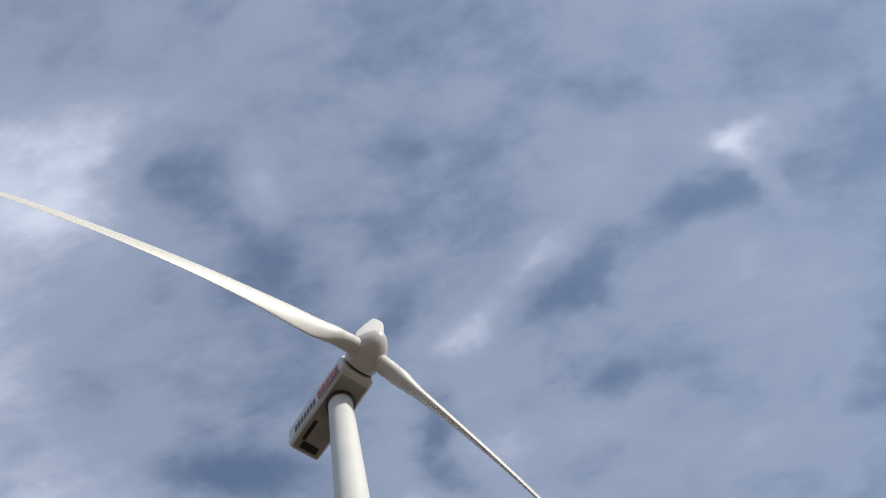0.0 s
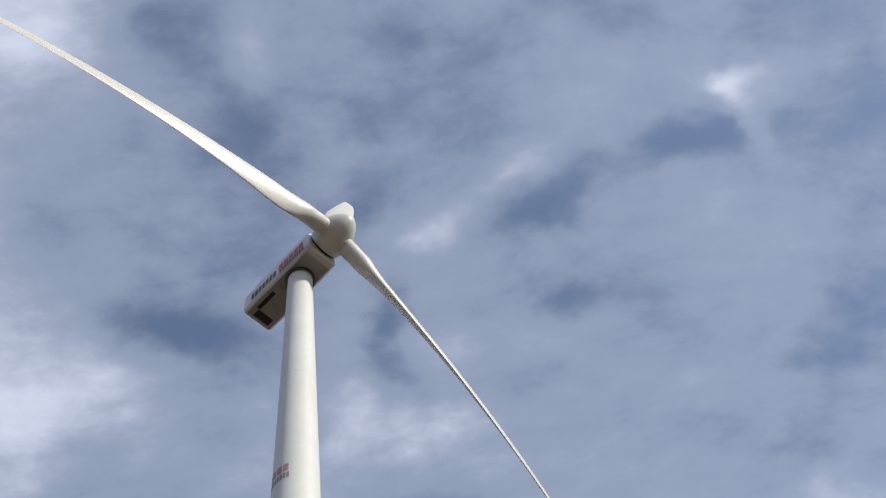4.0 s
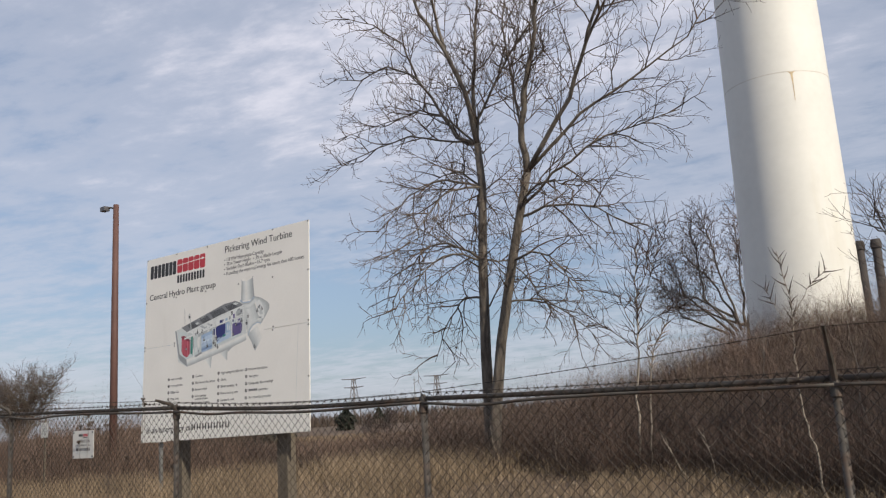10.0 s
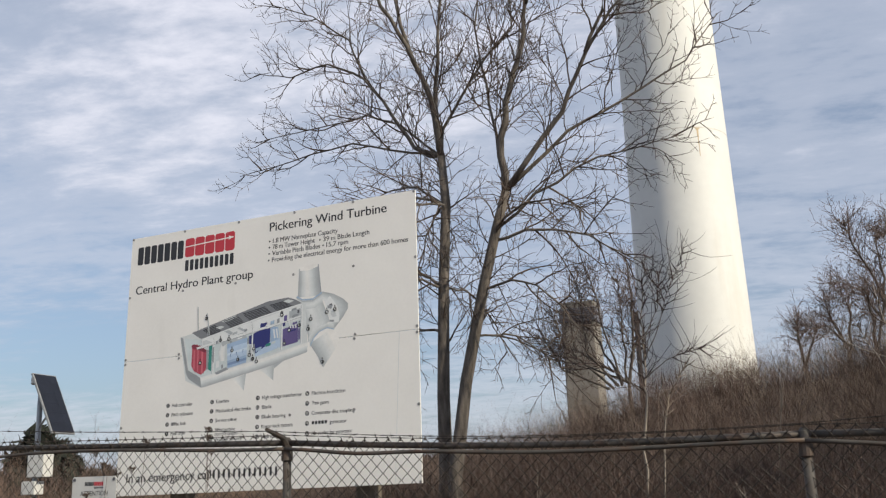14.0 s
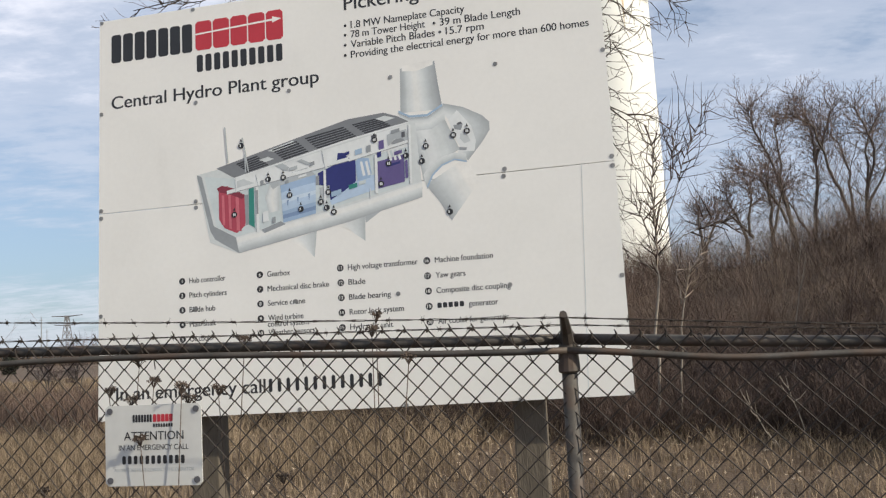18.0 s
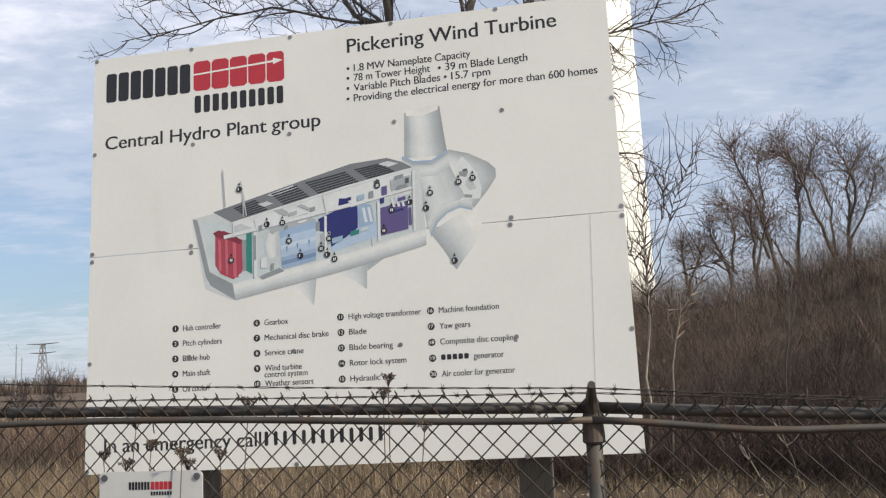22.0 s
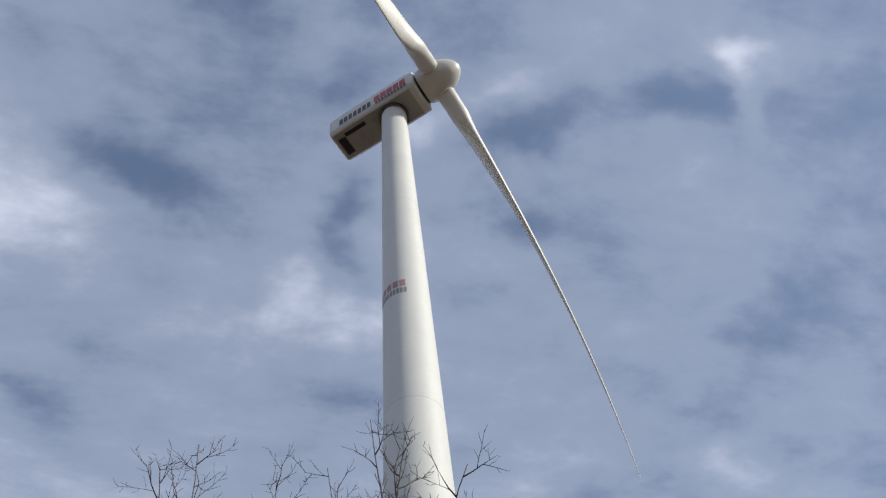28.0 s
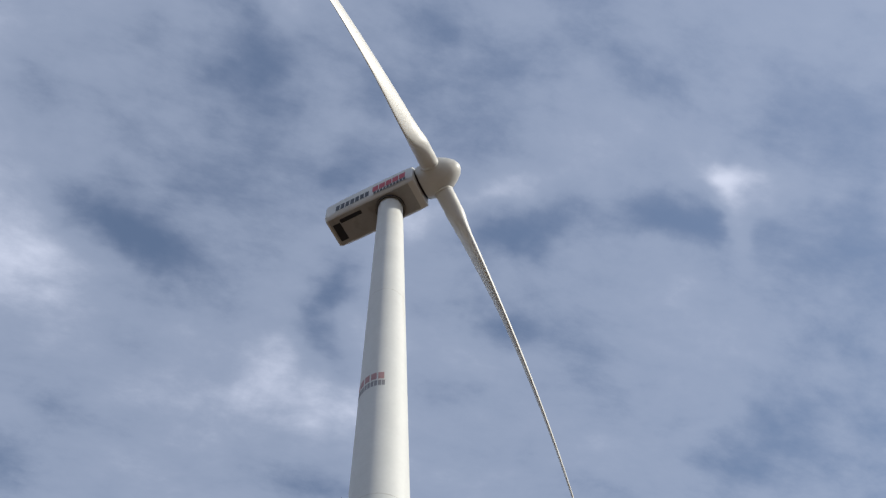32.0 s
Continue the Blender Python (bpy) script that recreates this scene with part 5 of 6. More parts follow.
def bare_tree(name, label, x, y, height, spread, seed, stems=1, lean=0.15, wood="bark", r=None, deep=4, group="", up=0.06, limbs=9, twigs="twig", fine=1.0):
    """Stems from one foot, limbs along them, and shoots on the limbs."""
    rng = random.Random(seed)
    z = ground_z(x, y) - 0.1
    ob = thing(name, label, "tree", (x, y, z), group)
    out = [[], [], [], [], []]
    r = r or height * 0.011
    for s in range(stems):
        a = 2 * math.pi * (s + rng.random() * 0.8) / stems
        far = spread * rng.uniform(0.25, 0.6) if stems > 1 else 0
        tip = Vector((math.cos(a) * far + rng.gauss(0, lean), math.sin(a) * far * 0.7, height * rng.uniform(0.8, 0.95)))
        foot = (math.cos(a) * 0.1 * (stems > 1), math.sin(a) * 0.1 * (stems > 1), 0)
        pts = curve_line(rng, foot, tip, (-tip.x * 0.18, -tip.y * 0.18, 0), 9, 0.012)
        out[0].append((pts, [r + (0.008 - r) * i / 9 for i in range(10)]))
        k = max(3, int(limbs * (1.0 if stems < 3 else 0.75)))
        for j in range(k):
            t = 0.2 + 0.75 * (j + rng.random()) / k
            i = int(t * 9)
            q = pts[i].lerp(pts[i + 1], t * 9 - i)
            b = rng.uniform(0, 6.28)
            l = spread * rng.uniform(0.5, 0.9) * (1.15 - 0.75 * t)
            d = Vector((math.cos(b), math.sin(b), rng.uniform(0.7, 1.7))).normalized() * l
            line = curve_line(rng, q, q + d, (0, 0, -0.06 * l), 6, 0.02)
            rr = max(0.009, r * 0.34 * (1.1 - 0.6 * t))
            out[1].append((line, [rr + (0.006 - rr) * w / 6 for w in range(7)]))
            children(rng, line, 2, deep, out, up, max(0.35, min(0.8, spread / 4.2)))
        children(rng, pts[5:], 2, deep, out, up, max(0.35, min(0.8, spread / 3.5)))
    for level in (2, 3, 4):
        out[level] = [(line, [fine * w for w in radii]) for line, radii in out[level]]
    tree_parts(ob, out, M[wood], M[twigs])
    return ob


TREE = "leafless dark-twigged tree standing among brown brush"
for k, (x, y, h, s, st) in enumerate([(11.6, 8.0, 10.2, 2.8, 2), (9.6, 7.6, 7.6, 2.0, 1), (13.6, 8.0, 11.2, 3.2, 2), (15.2, 7.2, 10.4, 3.4, 3), (8.9, 8.6, 4.6, 2.2, 3)]):
    bare_tree("bare_tree", TREE, x, y, h, s, 20 + k, st, group="roadside trees", fine=0.75, r=h * 0.0085, up=0.09)


def limb_tree(name, label, y, limbs, seed, size, stem, branch, passes, wood="bark", twigs="mauve_twig", group="", sway=1.3, deep=4, coarse=1.0, limb_wood=""):
    """A tree of forking limbs, each a line of (x, height) near the plane y, with twigs along them; the first limb is its trunk."""
    rng = random.Random(seed)
    x0, z0 = limbs[0][0]
    ob = thing(name, label, "tree", (x0, y, ground_z(x0, y) - 0.2), group)
    out = [[], [], [], [], []]
    for k, line in enumerate(limbs):
        dy = rng.uniform(-sway, sway)
        ctrl = [Vector((x - x0, dy * n / (len(line) - 1), z - ob.location.z)) for n, (x, z) in enumerate(line)]
        if k == 0:
            ctrl.insert(0, Vector((rng.uniform(-0.1, 0.1), 0, 0)))
        pts = []
        for p0, p1 in zip(ctrl, ctrl[1:]):
            w = 0.02 * (p1 - p0).length
            for n in range(4):
                pts.append(p0.lerp(p1, n / 4) + Vector((rng.gauss(0, w), rng.gauss(0, w), 0)))
        pts.append(ctrl[-1])
        n = len(pts) - 1
        r = stem if k == 0 else branch
        tip = min(0.016, r * 0.3)
        out[0 if k == 0 else 1].append((pts, [r + (tip - r) * (q / n) ** 0.8 for q in range(n + 1)]))
        for scale, start, up, skip in passes:
            children(rng, pts[int(n * skip):], 2, deep, out, up, size * scale, start, 0.4)
    for level in (2, 3, 4):
        out[level] = [(line, [coarse * w for w in radii]) for line, radii in out[level]]
    tree_parts(ob, out, M[wood], M[twigs], M[limb_wood or wood])


def willow(y, limbs, seed, size=0.6):
    limbs = [line[:-1] + [(line[-1][0], line[-1][1] - 0.6)] for line in limbs]
    limb_tree("bare_tree", "leafless willow with thick forking limbs on top of the mound", y, limbs, seed, size, 0.12, 0.068,
              ((1.5, 0.25, 0.045, 0), (0.9, 0.15, 0.06, 0.3), (0.6, 0.1, 0.07, 0.6)), group="trees on the mound")


willow(32.6, [[(9.64, 4.84), (9.19, 7.2), (8.38, 9.42), (8.17, 10.9)], [(9.6, 4.9), (9.37, 7.43), (9.29, 9.58), (9.49, 10.5)], [(9.37, 5.55), (8.44, 7.5), (7.51, 8.53)]], 41)
willow(33.4, [[(10.53, 5.01), (10.85, 7.31), (10.81, 9.2), (10.48, 11.5)], [(10.4, 4.9), (9.68, 6.46), (8.42, 7.26)], [(10.82, 8.0), (11.4, 9.6), (11.6, 10.9)]], 42)
willow(32.8, [[(11.88, 5.61), (11.26, 7.05), (10.59, 9.22), (9.6, 10.4)], [(11.9, 5.5), (11.94, 7.4), (11.64, 8.66), (11.12, 10.1)]], 43)
willow(33.2, [[(12.48, 6.0), (13.01, 8.31), (12.4, 10.8)], [(12.5, 5.8), (13.47, 7.57), (14.32, 10.1)], [(12.6, 6.4), (12.97, 9.01), (13.6, 10.6)]], 44)
willow(33.0, [[(14.8, 5.6), (15.3, 8.0), (15.2, 10.6)], [(14.8, 5.4), (16.2, 7.6), (16.8, 10.2)], [(14.7, 5.4), (14.3, 7.6), (14.5, 9.6)]], 45)
willow(31.5, [[(7.66, 4.96), (7.2, 6.17), (7.02, 7.9)], [(7.9, 4.9), (6.97, 6.1), (5.9, 6.6)], [(7.7, 5.0), (7.9, 6.4), (7.7, 7.6)]], 46, 0.45)
willow(31.8, [[(8.67, 5.13), (8.62, 7.01), (8.5, 8.0)], [(8.7, 5.0), (9.1, 6.6), (9.2, 7.6)]], 47, 0.45)
willow(31.2, [[(5.97, 4.4), (5.84, 5.8), (5.92, 6.8)], [(5.9, 4.3), (6.4, 5.4), (6.5, 6.4)]], 48, 0.4)
bare_tree("bare_tree", "leafless many-stemmed tree on top of the mound", 18.5, 30.5, 7.0, 2.8, 49, 3, group="trees on the mound", r=0.085, deep=3, limbs=8, twigs="mauve_twig")
limb_tree("bare_tree", "leafless many-stemmed tree on the mound beside the tower", 29.7,
          [[(-0.75, 4.1), (-0.32, 6.5), (-0.3, 7.8), (-0.4, 9.4)], [(-1.0, 4.1), (-1.5, 6.2), (-1.75, 7.9), (-2.0, 9.0)], [(-1.2, 4.1), (-2.3, 5.6), (-2.3, 7.4), (-2.45, 8.6)],
           [(-1.1, 4.5), (-2.1, 6.4), (-3.2, 7.8)], [(-1.3, 4.7), (-2.8, 5.7), (-4.4, 6.3)], [(-0.9, 4.3), (-2.6, 5.1), (-4.6, 5.6)], [(-0.8, 4.2), (-0.85, 6.7), (-0.95, 8.6)], [(-1.4, 4.0), (-3.3, 5.9), (-3.9, 7.6)], [(-1.5, 4.0), (-3.4, 4.9), (-4.4, 6.9)], [(-0.55, 5.2), (0.2, 6.8), (0.6, 8.2)]],
          60, 0.62, 0.10, 0.06, ((1.1, 0.2, 0.07, 0), (0.6, 0.15, 0.05, 0.4)), sway=0.9)
limb_tree("birch_sapling", "slender pale birch sapling in front of the brush", 8.25,
          [[(3.34, 0.8), (3.44, 2.1), (3.48, 2.85), (3.46, 3.4), (3.52, 4.35)], [(3.5, 2.9), (3.77, 3.44), (3.94, 3.95), (4.3, 4.7)], [(3.47, 2.6), (3.85, 2.87), (4.1, 2.96), (4.46, 3.02)],
           [(3.4, 2.4), (3.05, 2.7), (2.81, 2.86)], [(3.45, 2.75), (3.29, 3.12), (3.2, 3.4)], [(3.5, 3.2), (3.75, 3.75), (3.85, 4.4)]],
          62, 0.30, 0.027, 0.011, ((0.7, 0.45, 0.09, 0),), wood="pale", twigs="dark_stems", limb_wood="bark", sway=0.35, deep=3, coarse=0.7)
limb_tree("birch_sapling", "slender leaning pale sapling in front of the brush", 8.1, [[(3.62, 0.6), (3.75, 1.9), (3.9, 2.36), (4.2, 2.8)], [(3.75, 1.9), (3.7, 2.3), (3.8, 2.6)]],
          63, 0.25, 0.017, 0.008, ((0.7, 0.5, 0.08, 0),), wood="pale", twigs="pale_shrub", sway=0.2, deep=2, coarse=0.7)
limb_tree("birch_sapling", "thin pale sapling standing in the brush", 5.6, [[(7.05, 0.5), (6.93, 1.05), (6.91, 1.84), (6.97, 2.45), (6.85, 3.35)], [(6.96, 2.4), (7.2, 2.76), (7.5, 3.0)], [(6.95, 2.1), (6.7, 2.6), (6.6, 2.9)]],
          64, 0.25, 0.016, 0.007, ((0.7, 0.45, 0.08, 0),), wood="pale", twigs="twig", sway=0.2, deep=2, coarse=0.6)
bare_tree("round_tree", "rounded bare tree far across the field", -67.7, 36.0, 7.8, 7.0, 64, 11, r=0.12, up=0.09, deep=3, limbs=13, twigs="twig")


for x, y, h, s in ((-25.5, 36.6, 2.9, 1.5), (-27.9, 37.5, 2.1, 1.2), (-24.0, 39.0, 2.0, 1.2)):
    bare_tree("bare_tree", "small leafless tree across the dry field", x, y, h, s, int(-x), 3, r=0.04, deep=3, group="field trees", twigs="mauve_twig")


def pale_stem(x, y, h, lx, ly, seed):
    rng = random.Random(seed)
    ob = thing("dead_stem", "thin pale dead stem among the brush", "stem", (x, y, ground_z(x, y) - 0.05), "dead stems")
    pts = curve_line(rng, (0, 0, 0), (lx, ly, h), (rng.uniform(-0.1, 0.1), 0, 0), 6, 0.02)
    g = Geo()
    g.tube(pts, [0.009 - 0.001 * i for i in range(7)], 5)
    part("stem", g, M["pale"], ob)
    for _ in range(3):
        i = rng.randrange(2, 6)
        g = Geo()
        d = Vector((rng.uniform(-1, 1), rng.uniform(-0.4, 0.4), rng.uniform(0.3, 1))).normalized() * h * 0.22
        g.tube([pts[i], pts[i] + d * 0.5, pts[i] + d + Vector((0, 0, 0.05))], [0.006, 0.005, 0.003], 4)
        part("side_twig", g, M["pale"], ob)


for k, (x, y, h, lx, ly) in enumerate([(4.78, 7.0, 0.9, -0.5, 0), (5.1, 7.2, 0.95, -0.2, 0.1), (0.2, 8.6, 1.0, -0.3, 0), (1.4, 8.6, 1.2, 0.05, 0), (5.1, 9.2, 2.6, 0.5, 0), (7.3, 8.4, 3.0, -0.2, 0)]):
    pale_stem(x, y, h, lx, ly, 80 + k)

# ---- brush, grass, leaves ----


def ribbons(name, label, category, pts, heights, widths, lean, mat, seed, bend=0.25, fork=0):
    """Many thin bent blades in one mesh: rows of root points with height, width and lean."""
    rng = np.random.default_rng(seed)
    n = len(pts)
    a = rng.uniform(0, 2 * np.pi, n)
    side = np.stack([np.cos(a), np.sin(a), np.zeros(n)], 1) * widths[:, None] * 0.5
    d = np.stack([rng.normal(0, lean, n), rng.normal(0, lean, n), np.ones(n)], 1)
    d /= np.linalg.norm(d, axis=1)[:, None]
    curl = np.stack([rng.normal(0, bend, n), rng.normal(0, bend, n), -np.abs(rng.normal(0, bend * 0.5, n))], 1) * heights[:, None]
    mid = pts + d * heights[:, None] * 0.55
    top = pts + d * heights[:, None] + curl
    v = np.stack([pts - side, pts + side, mid + side * 0.75, mid - side * 0.75, top], 1).reshape(-1, 3)
    k = np.arange(n) * 5
    me = bpy.data.meshes.new(name)
    quads = np.stack([k, k + 1, k + 2, k + 3], 1)
    tris = np.stack([k + 3, k + 2, k + 4], 1)
    me.vertices.add(len(v))
    me.vertices.foreach_set("co", v.astype(np.float32).ravel())
    loops = np.concatenate([quads.ravel(), tris.ravel()]).astype(np.int32)
    starts = np.concatenate([np.arange(n) * 4, 4 * n + np.arange(n) * 3]).astype(np.int32)
    me.loops.add(len(loops))
    me.loops.foreach_set("vertex_index", loops)
    me.polygons.add(2 * n)
    me.polygons.foreach_set("loop_start", starts)
    me.update(calc_edges=True)
    me.validate()
    me.materials.append(mat)
    return tagged(new(name, me), label, category, kind="stuff")


def scatter(seed, n, x0, x1, y0, y1, keep, clump=0.0):
    rng = np.random.default_rng(seed)
    rows = []
    while len(rows) < n:
        x, y = rng.uniform(x0, x1), rng.uniform(y0, y1)
        if rng.random() < keep(x, y):
            if clump:
                m = rng.integers(6, 16)
                for _ in range(m):
                    xx, yy = x + rng.normal(0, clump), y + rng.normal(0, clump)
                    rows.append((xx, yy))
            else:
                rows.append((x, y))
    return np.array([(x, y, ground_z(x, y) - 0.03) for x, y in rows[:n]])


def brush_front(x):
    if x < 0:
        return 8.0 - 0.75 * x + 0.3 * math.sin(x * 1.7)
    return max(1.0, 8.0 + 0.1 * x - 0.055 * x * x + 0.3 * math.sin(x * 1.7))


def brush_keep(x, y):
    f = brush_front(x)
    if y < f:
        return 0.0
    return (0.35 + 0.65 * smooth01(f, f + 1.5, y)) * (1 - 0.6 * smooth01(f + 2, f + 6, y) * (x > 1)) * (0.4 + 0.6 * (noise.noise(Vector((x * 0.35, y * 0.35, 7))) > -0.15))




def bushes(label, roots, spread, height, stems, mat, seed, width=0.008, droop=0.25):
    """Arching stems that spring from each root, every one with short side twigs, all in one mesh."""
    rng = np.random.default_rng(seed)
    n = len(roots) * stems
    base = np.repeat(roots, stems, 0) + np.concatenate([rng.normal(0, 0.10, (n, 2)), np.zeros((n, 1))], 1)
    size = np.repeat(rng.uniform(0.65, 1.2, len(roots)), stems)
    a = rng.uniform(0, 2 * np.pi, n)
    out = np.stack([np.cos(a), np.sin(a), np.zeros(n)], 1)
    reach = (spread * size * rng.random(n) ** 0.7)[:, None]
    tall = (height * size * rng.uniform(0.45, 1.0, n))[:, None]
    up = np.array([0, 0, 1.0])
    bend = rng.normal(0, 0.22, (n, 3)) * tall
    sag = (droop * rng.random(n) ** 2)[:, None] * tall
    p0 = base
    p1 = base + out * reach * 0.22 + up * tall * 0.48 + bend * 0.5
    p2 = base + out * reach * 0.62 + up * tall * 0.86 + bend
    p3 = base + out * reach * 1.05 + up * (tall - sag) + bend * 1.6
    b = rng.uniform(0, 2 * np.pi, n)
    side = np.stack([np.cos(b), np.sin(b), np.zeros(n)], 1) * (width * rng.uniform(0.5, 1.1, n))[:, None] * 0.5
    v = np.stack([p0 - side, p0 + side, p1 + side * 0.8, p1 - side * 0.8, p2 + side * 0.55, p2 - side * 0.55, p3], 1).reshape(-1, 3)
    k = np.arange(n)[:, None] * 7
    quads = (k[:, :, None] + np.array([[0, 1, 2, 3], [3, 2, 4, 5]])[None]).reshape(-1, 4)
    tris = [(k + np.array([5, 4, 6])[None]).reshape(-1, 3)]
    verts, count = [v], len(v)
    for j in range(7):
        f = rng.uniform(0.25, 1.0, n)[:, None]
        q = np.where(f < 0.5, p1 + (p2 - p1) * f * 2, p2 + (p3 - p2) * (f * 2 - 1))
        d = rng.normal(0, 1, (n, 3)) + out * 0.4 + up * 0.45
        d /= np.linalg.norm(d, axis=1)[:, None]
        tip = q + d * tall * rng.uniform(0.10, 0.30, n)[:, None]
        verts.append(np.stack([q - side * 0.5, q + side * 0.5, tip], 1).reshape(-1, 3))
        tris.append(count + np.arange(3 * n).reshape(-1, 3))
        count += 3 * n
    v, tris = np.concatenate(verts), np.concatenate(tris)
    me = bpy.data.meshes.new("brush")
    me.vertices.add(len(v))
    me.vertices.foreach_set("co", v.astype(np.float32).ravel())
    me.loops.add(quads.size + tris.size)
    me.loops.foreach_set("vertex_index", np.concatenate([quads.ravel(), tris.ravel()]).astype(np.int32))
    me.polygons.add(len(quads) + len(tris))
    me.polygons.foreach_set("loop_start", np.concatenate([np.arange(len(quads)) * 4, quads.size + np.arange(len(tris)) * 3]).astype(np.int32))
    me.update(calc_edges=True)
    me.validate()
    me.materials.append(mat)
    return tagged(new("brush", me), label, "brush", kind="stuff")


def bush_keep(x, y):
    f = brush_front(x)
    return 0.0 if y < f else 1.0 - 0.45 * smooth01(f + 4, f + 9, y)


p = scatter(1, 1500, -10, 20, 1.2, 25, bush_keep)
bushes("dense tangle of bare red-brown brush on the slope", p, 1.15, 1.25, 46, M["shrub"], 3, 0.0065, 0.7)
p = scatter(22, 420, -9, 20, 1.5, 25, lambda x, y: bush_keep(x, y) * (0.3 + 0.7 * smooth01(1, 5, y - brush_front(x))))
bushes("pale dry stems arching among the brush", p, 1.25, 1.3, 30, M["pale_shrub"], 23, 0.006, 0.9)
# extra stems coloured dark to stand for shade at the brush foot
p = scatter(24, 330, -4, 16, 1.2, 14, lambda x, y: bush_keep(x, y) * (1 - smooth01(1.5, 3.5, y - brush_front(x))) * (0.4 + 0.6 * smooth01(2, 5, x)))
bushes("brush stems darkened for the shade along the foot of the slope", p, 1.0, 0.95, 46, M["dark_stems"], 25, 0.007, 0.8)
r_ = np.random.default_rng(2)
# low stems in the same dark brown, painting the shade under the brush
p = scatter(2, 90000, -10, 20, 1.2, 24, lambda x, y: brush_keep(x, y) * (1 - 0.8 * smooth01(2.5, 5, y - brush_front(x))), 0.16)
ribbons("brush", "low stems coloured dark for the shade below the brush", "brush", p, 0.35 + 0.5 * r_.random(len(p)), 0.006 + 0.006 * r_.random(len(p)), 0.9, M["dark_stems"], 3, 0.6)
p = scatter(26, 520, -36, -9.5, 7.5, 21, lambda x, y: 1.0 if 7.4 + 0.15 * abs(x + 14) < y < 11.5 - 0.45 * (x + 9.5) else 0.0)
bushes("tall red-brown brush at the edge of the field", p, 0.8, 1.85, 44, M["mauve_shrub"], 27, 0.012, 0.35)
p = scatter(11, 26000, -34, -9, 7, 22, lambda x, y: 0.9 if y > 8 + 0.25 * abs(x + 14) else 0.1, 0.3)
ribbons("brush", "low red-brown brush along the edge of the field", "brush", p, (0.6 + 0.7 * r_.random(len(p))) * np.where(p[:, 1] > 12, 1.1, 0.8), 0.012 + 0.01 * r_.random(len(p)), 0.3, M["mauve_shrub"], 4, 0.2)
p = scatter(12, 68000, -16, 15, -1.5, 11, lambda x, y: (1.0 if x < 1.2 else 0.35 + 0.4 * smooth01(2.5, 5, y)) * (0.25 + 0.75 * (noise.noise(Vector((x * 0.5, y * 0.5, 2))) > -0.1)) * (y < brush_front(x) + 1), 0.10)
ribbons("dry_grass", "tall dry straw-coloured grass behind the fence", "grass", p, (0.30 + 0.45 * r_.random(len(p))) * np.where(p[:, 0] < 0.8, 1.15, 0.6), 0.005 + 0.005 * r_.random(len(p)), 0.28, M["grass"], 5, 0.3)
p = scatter(13, 24000, -60, -8, 8, 60, lambda x, y: 0.5)
ribbons("dry_grass", "dry straw-coloured grass across the far field", "grass", p, 0.35 + 0.35 * r_.random(len(p)), 0.03 + 0.04 * r_.random(len(p)), 0.3, M["grass"], 6, 0.3)
p = scatter(14, 9000, -6, 14, -6.5, -1.8, lambda x, y: 0.5, 0.1)
ribbons("dry_grass", "short dry grass on the verge outside the fence", "grass", p, 0.08 + 0.14 * r_.random(len(p)), 0.005 + 0.004 * r_.random(len(p)), 0.4, M["grass"], 7, 0.4)


def leaf_litter(n, seed):
    rng = np.random.default_rng(seed)
    g = Geo()
    for _ in range(n):
        x, y = rng.uniform(-3, 14), rng.uniform(-1.4, 9.5)
        if noise.noise(Vector((x * 0.9, y * 0.9, 3))) + 0.6 * noise.noise(Vector((x * 2.7, y * 2.7, 5))) < rng.uniform(-0.45, 0.25):
            continue
        if y > brush_front(x) + 0.8:
            continue
        if y > 3.5 and rng.random() < 0.75:
            continue
        z = ground_z(x, y) + rng.uniform(0.0, 0.08)
        a, s = rng.uniform(0, 6.28), rng.uniform(0.014, 0.038)
        m = Matrix.Translation((x, y, z)) @ Euler((rng.normal(0, 0.5), rng.normal(0, 0.5), a)).to_matrix().to_4x4()
        pts = [(-s, 0, 0), (-0.3 * s, -0.5 * s, 0.15 * s), (0.5 * s, -0.42 * s, 0.1 * s), (s, 0, 0.3 * s), (0.5 * s, 0.42 * s, 0.12 * s), (-0.3 * s, 0.5 * s, 0.2 * s)]
        g.add([m @ Vector(q) for q in pts], [(0, 1, 2, 3), (0, 3, 4, 5)])
    tagged(part("leaf_litter", g, M["leaf"]), "pale curled fallen leaves on the ground", "leaves", kind="stuff")


leaf_litter(42000, 8)


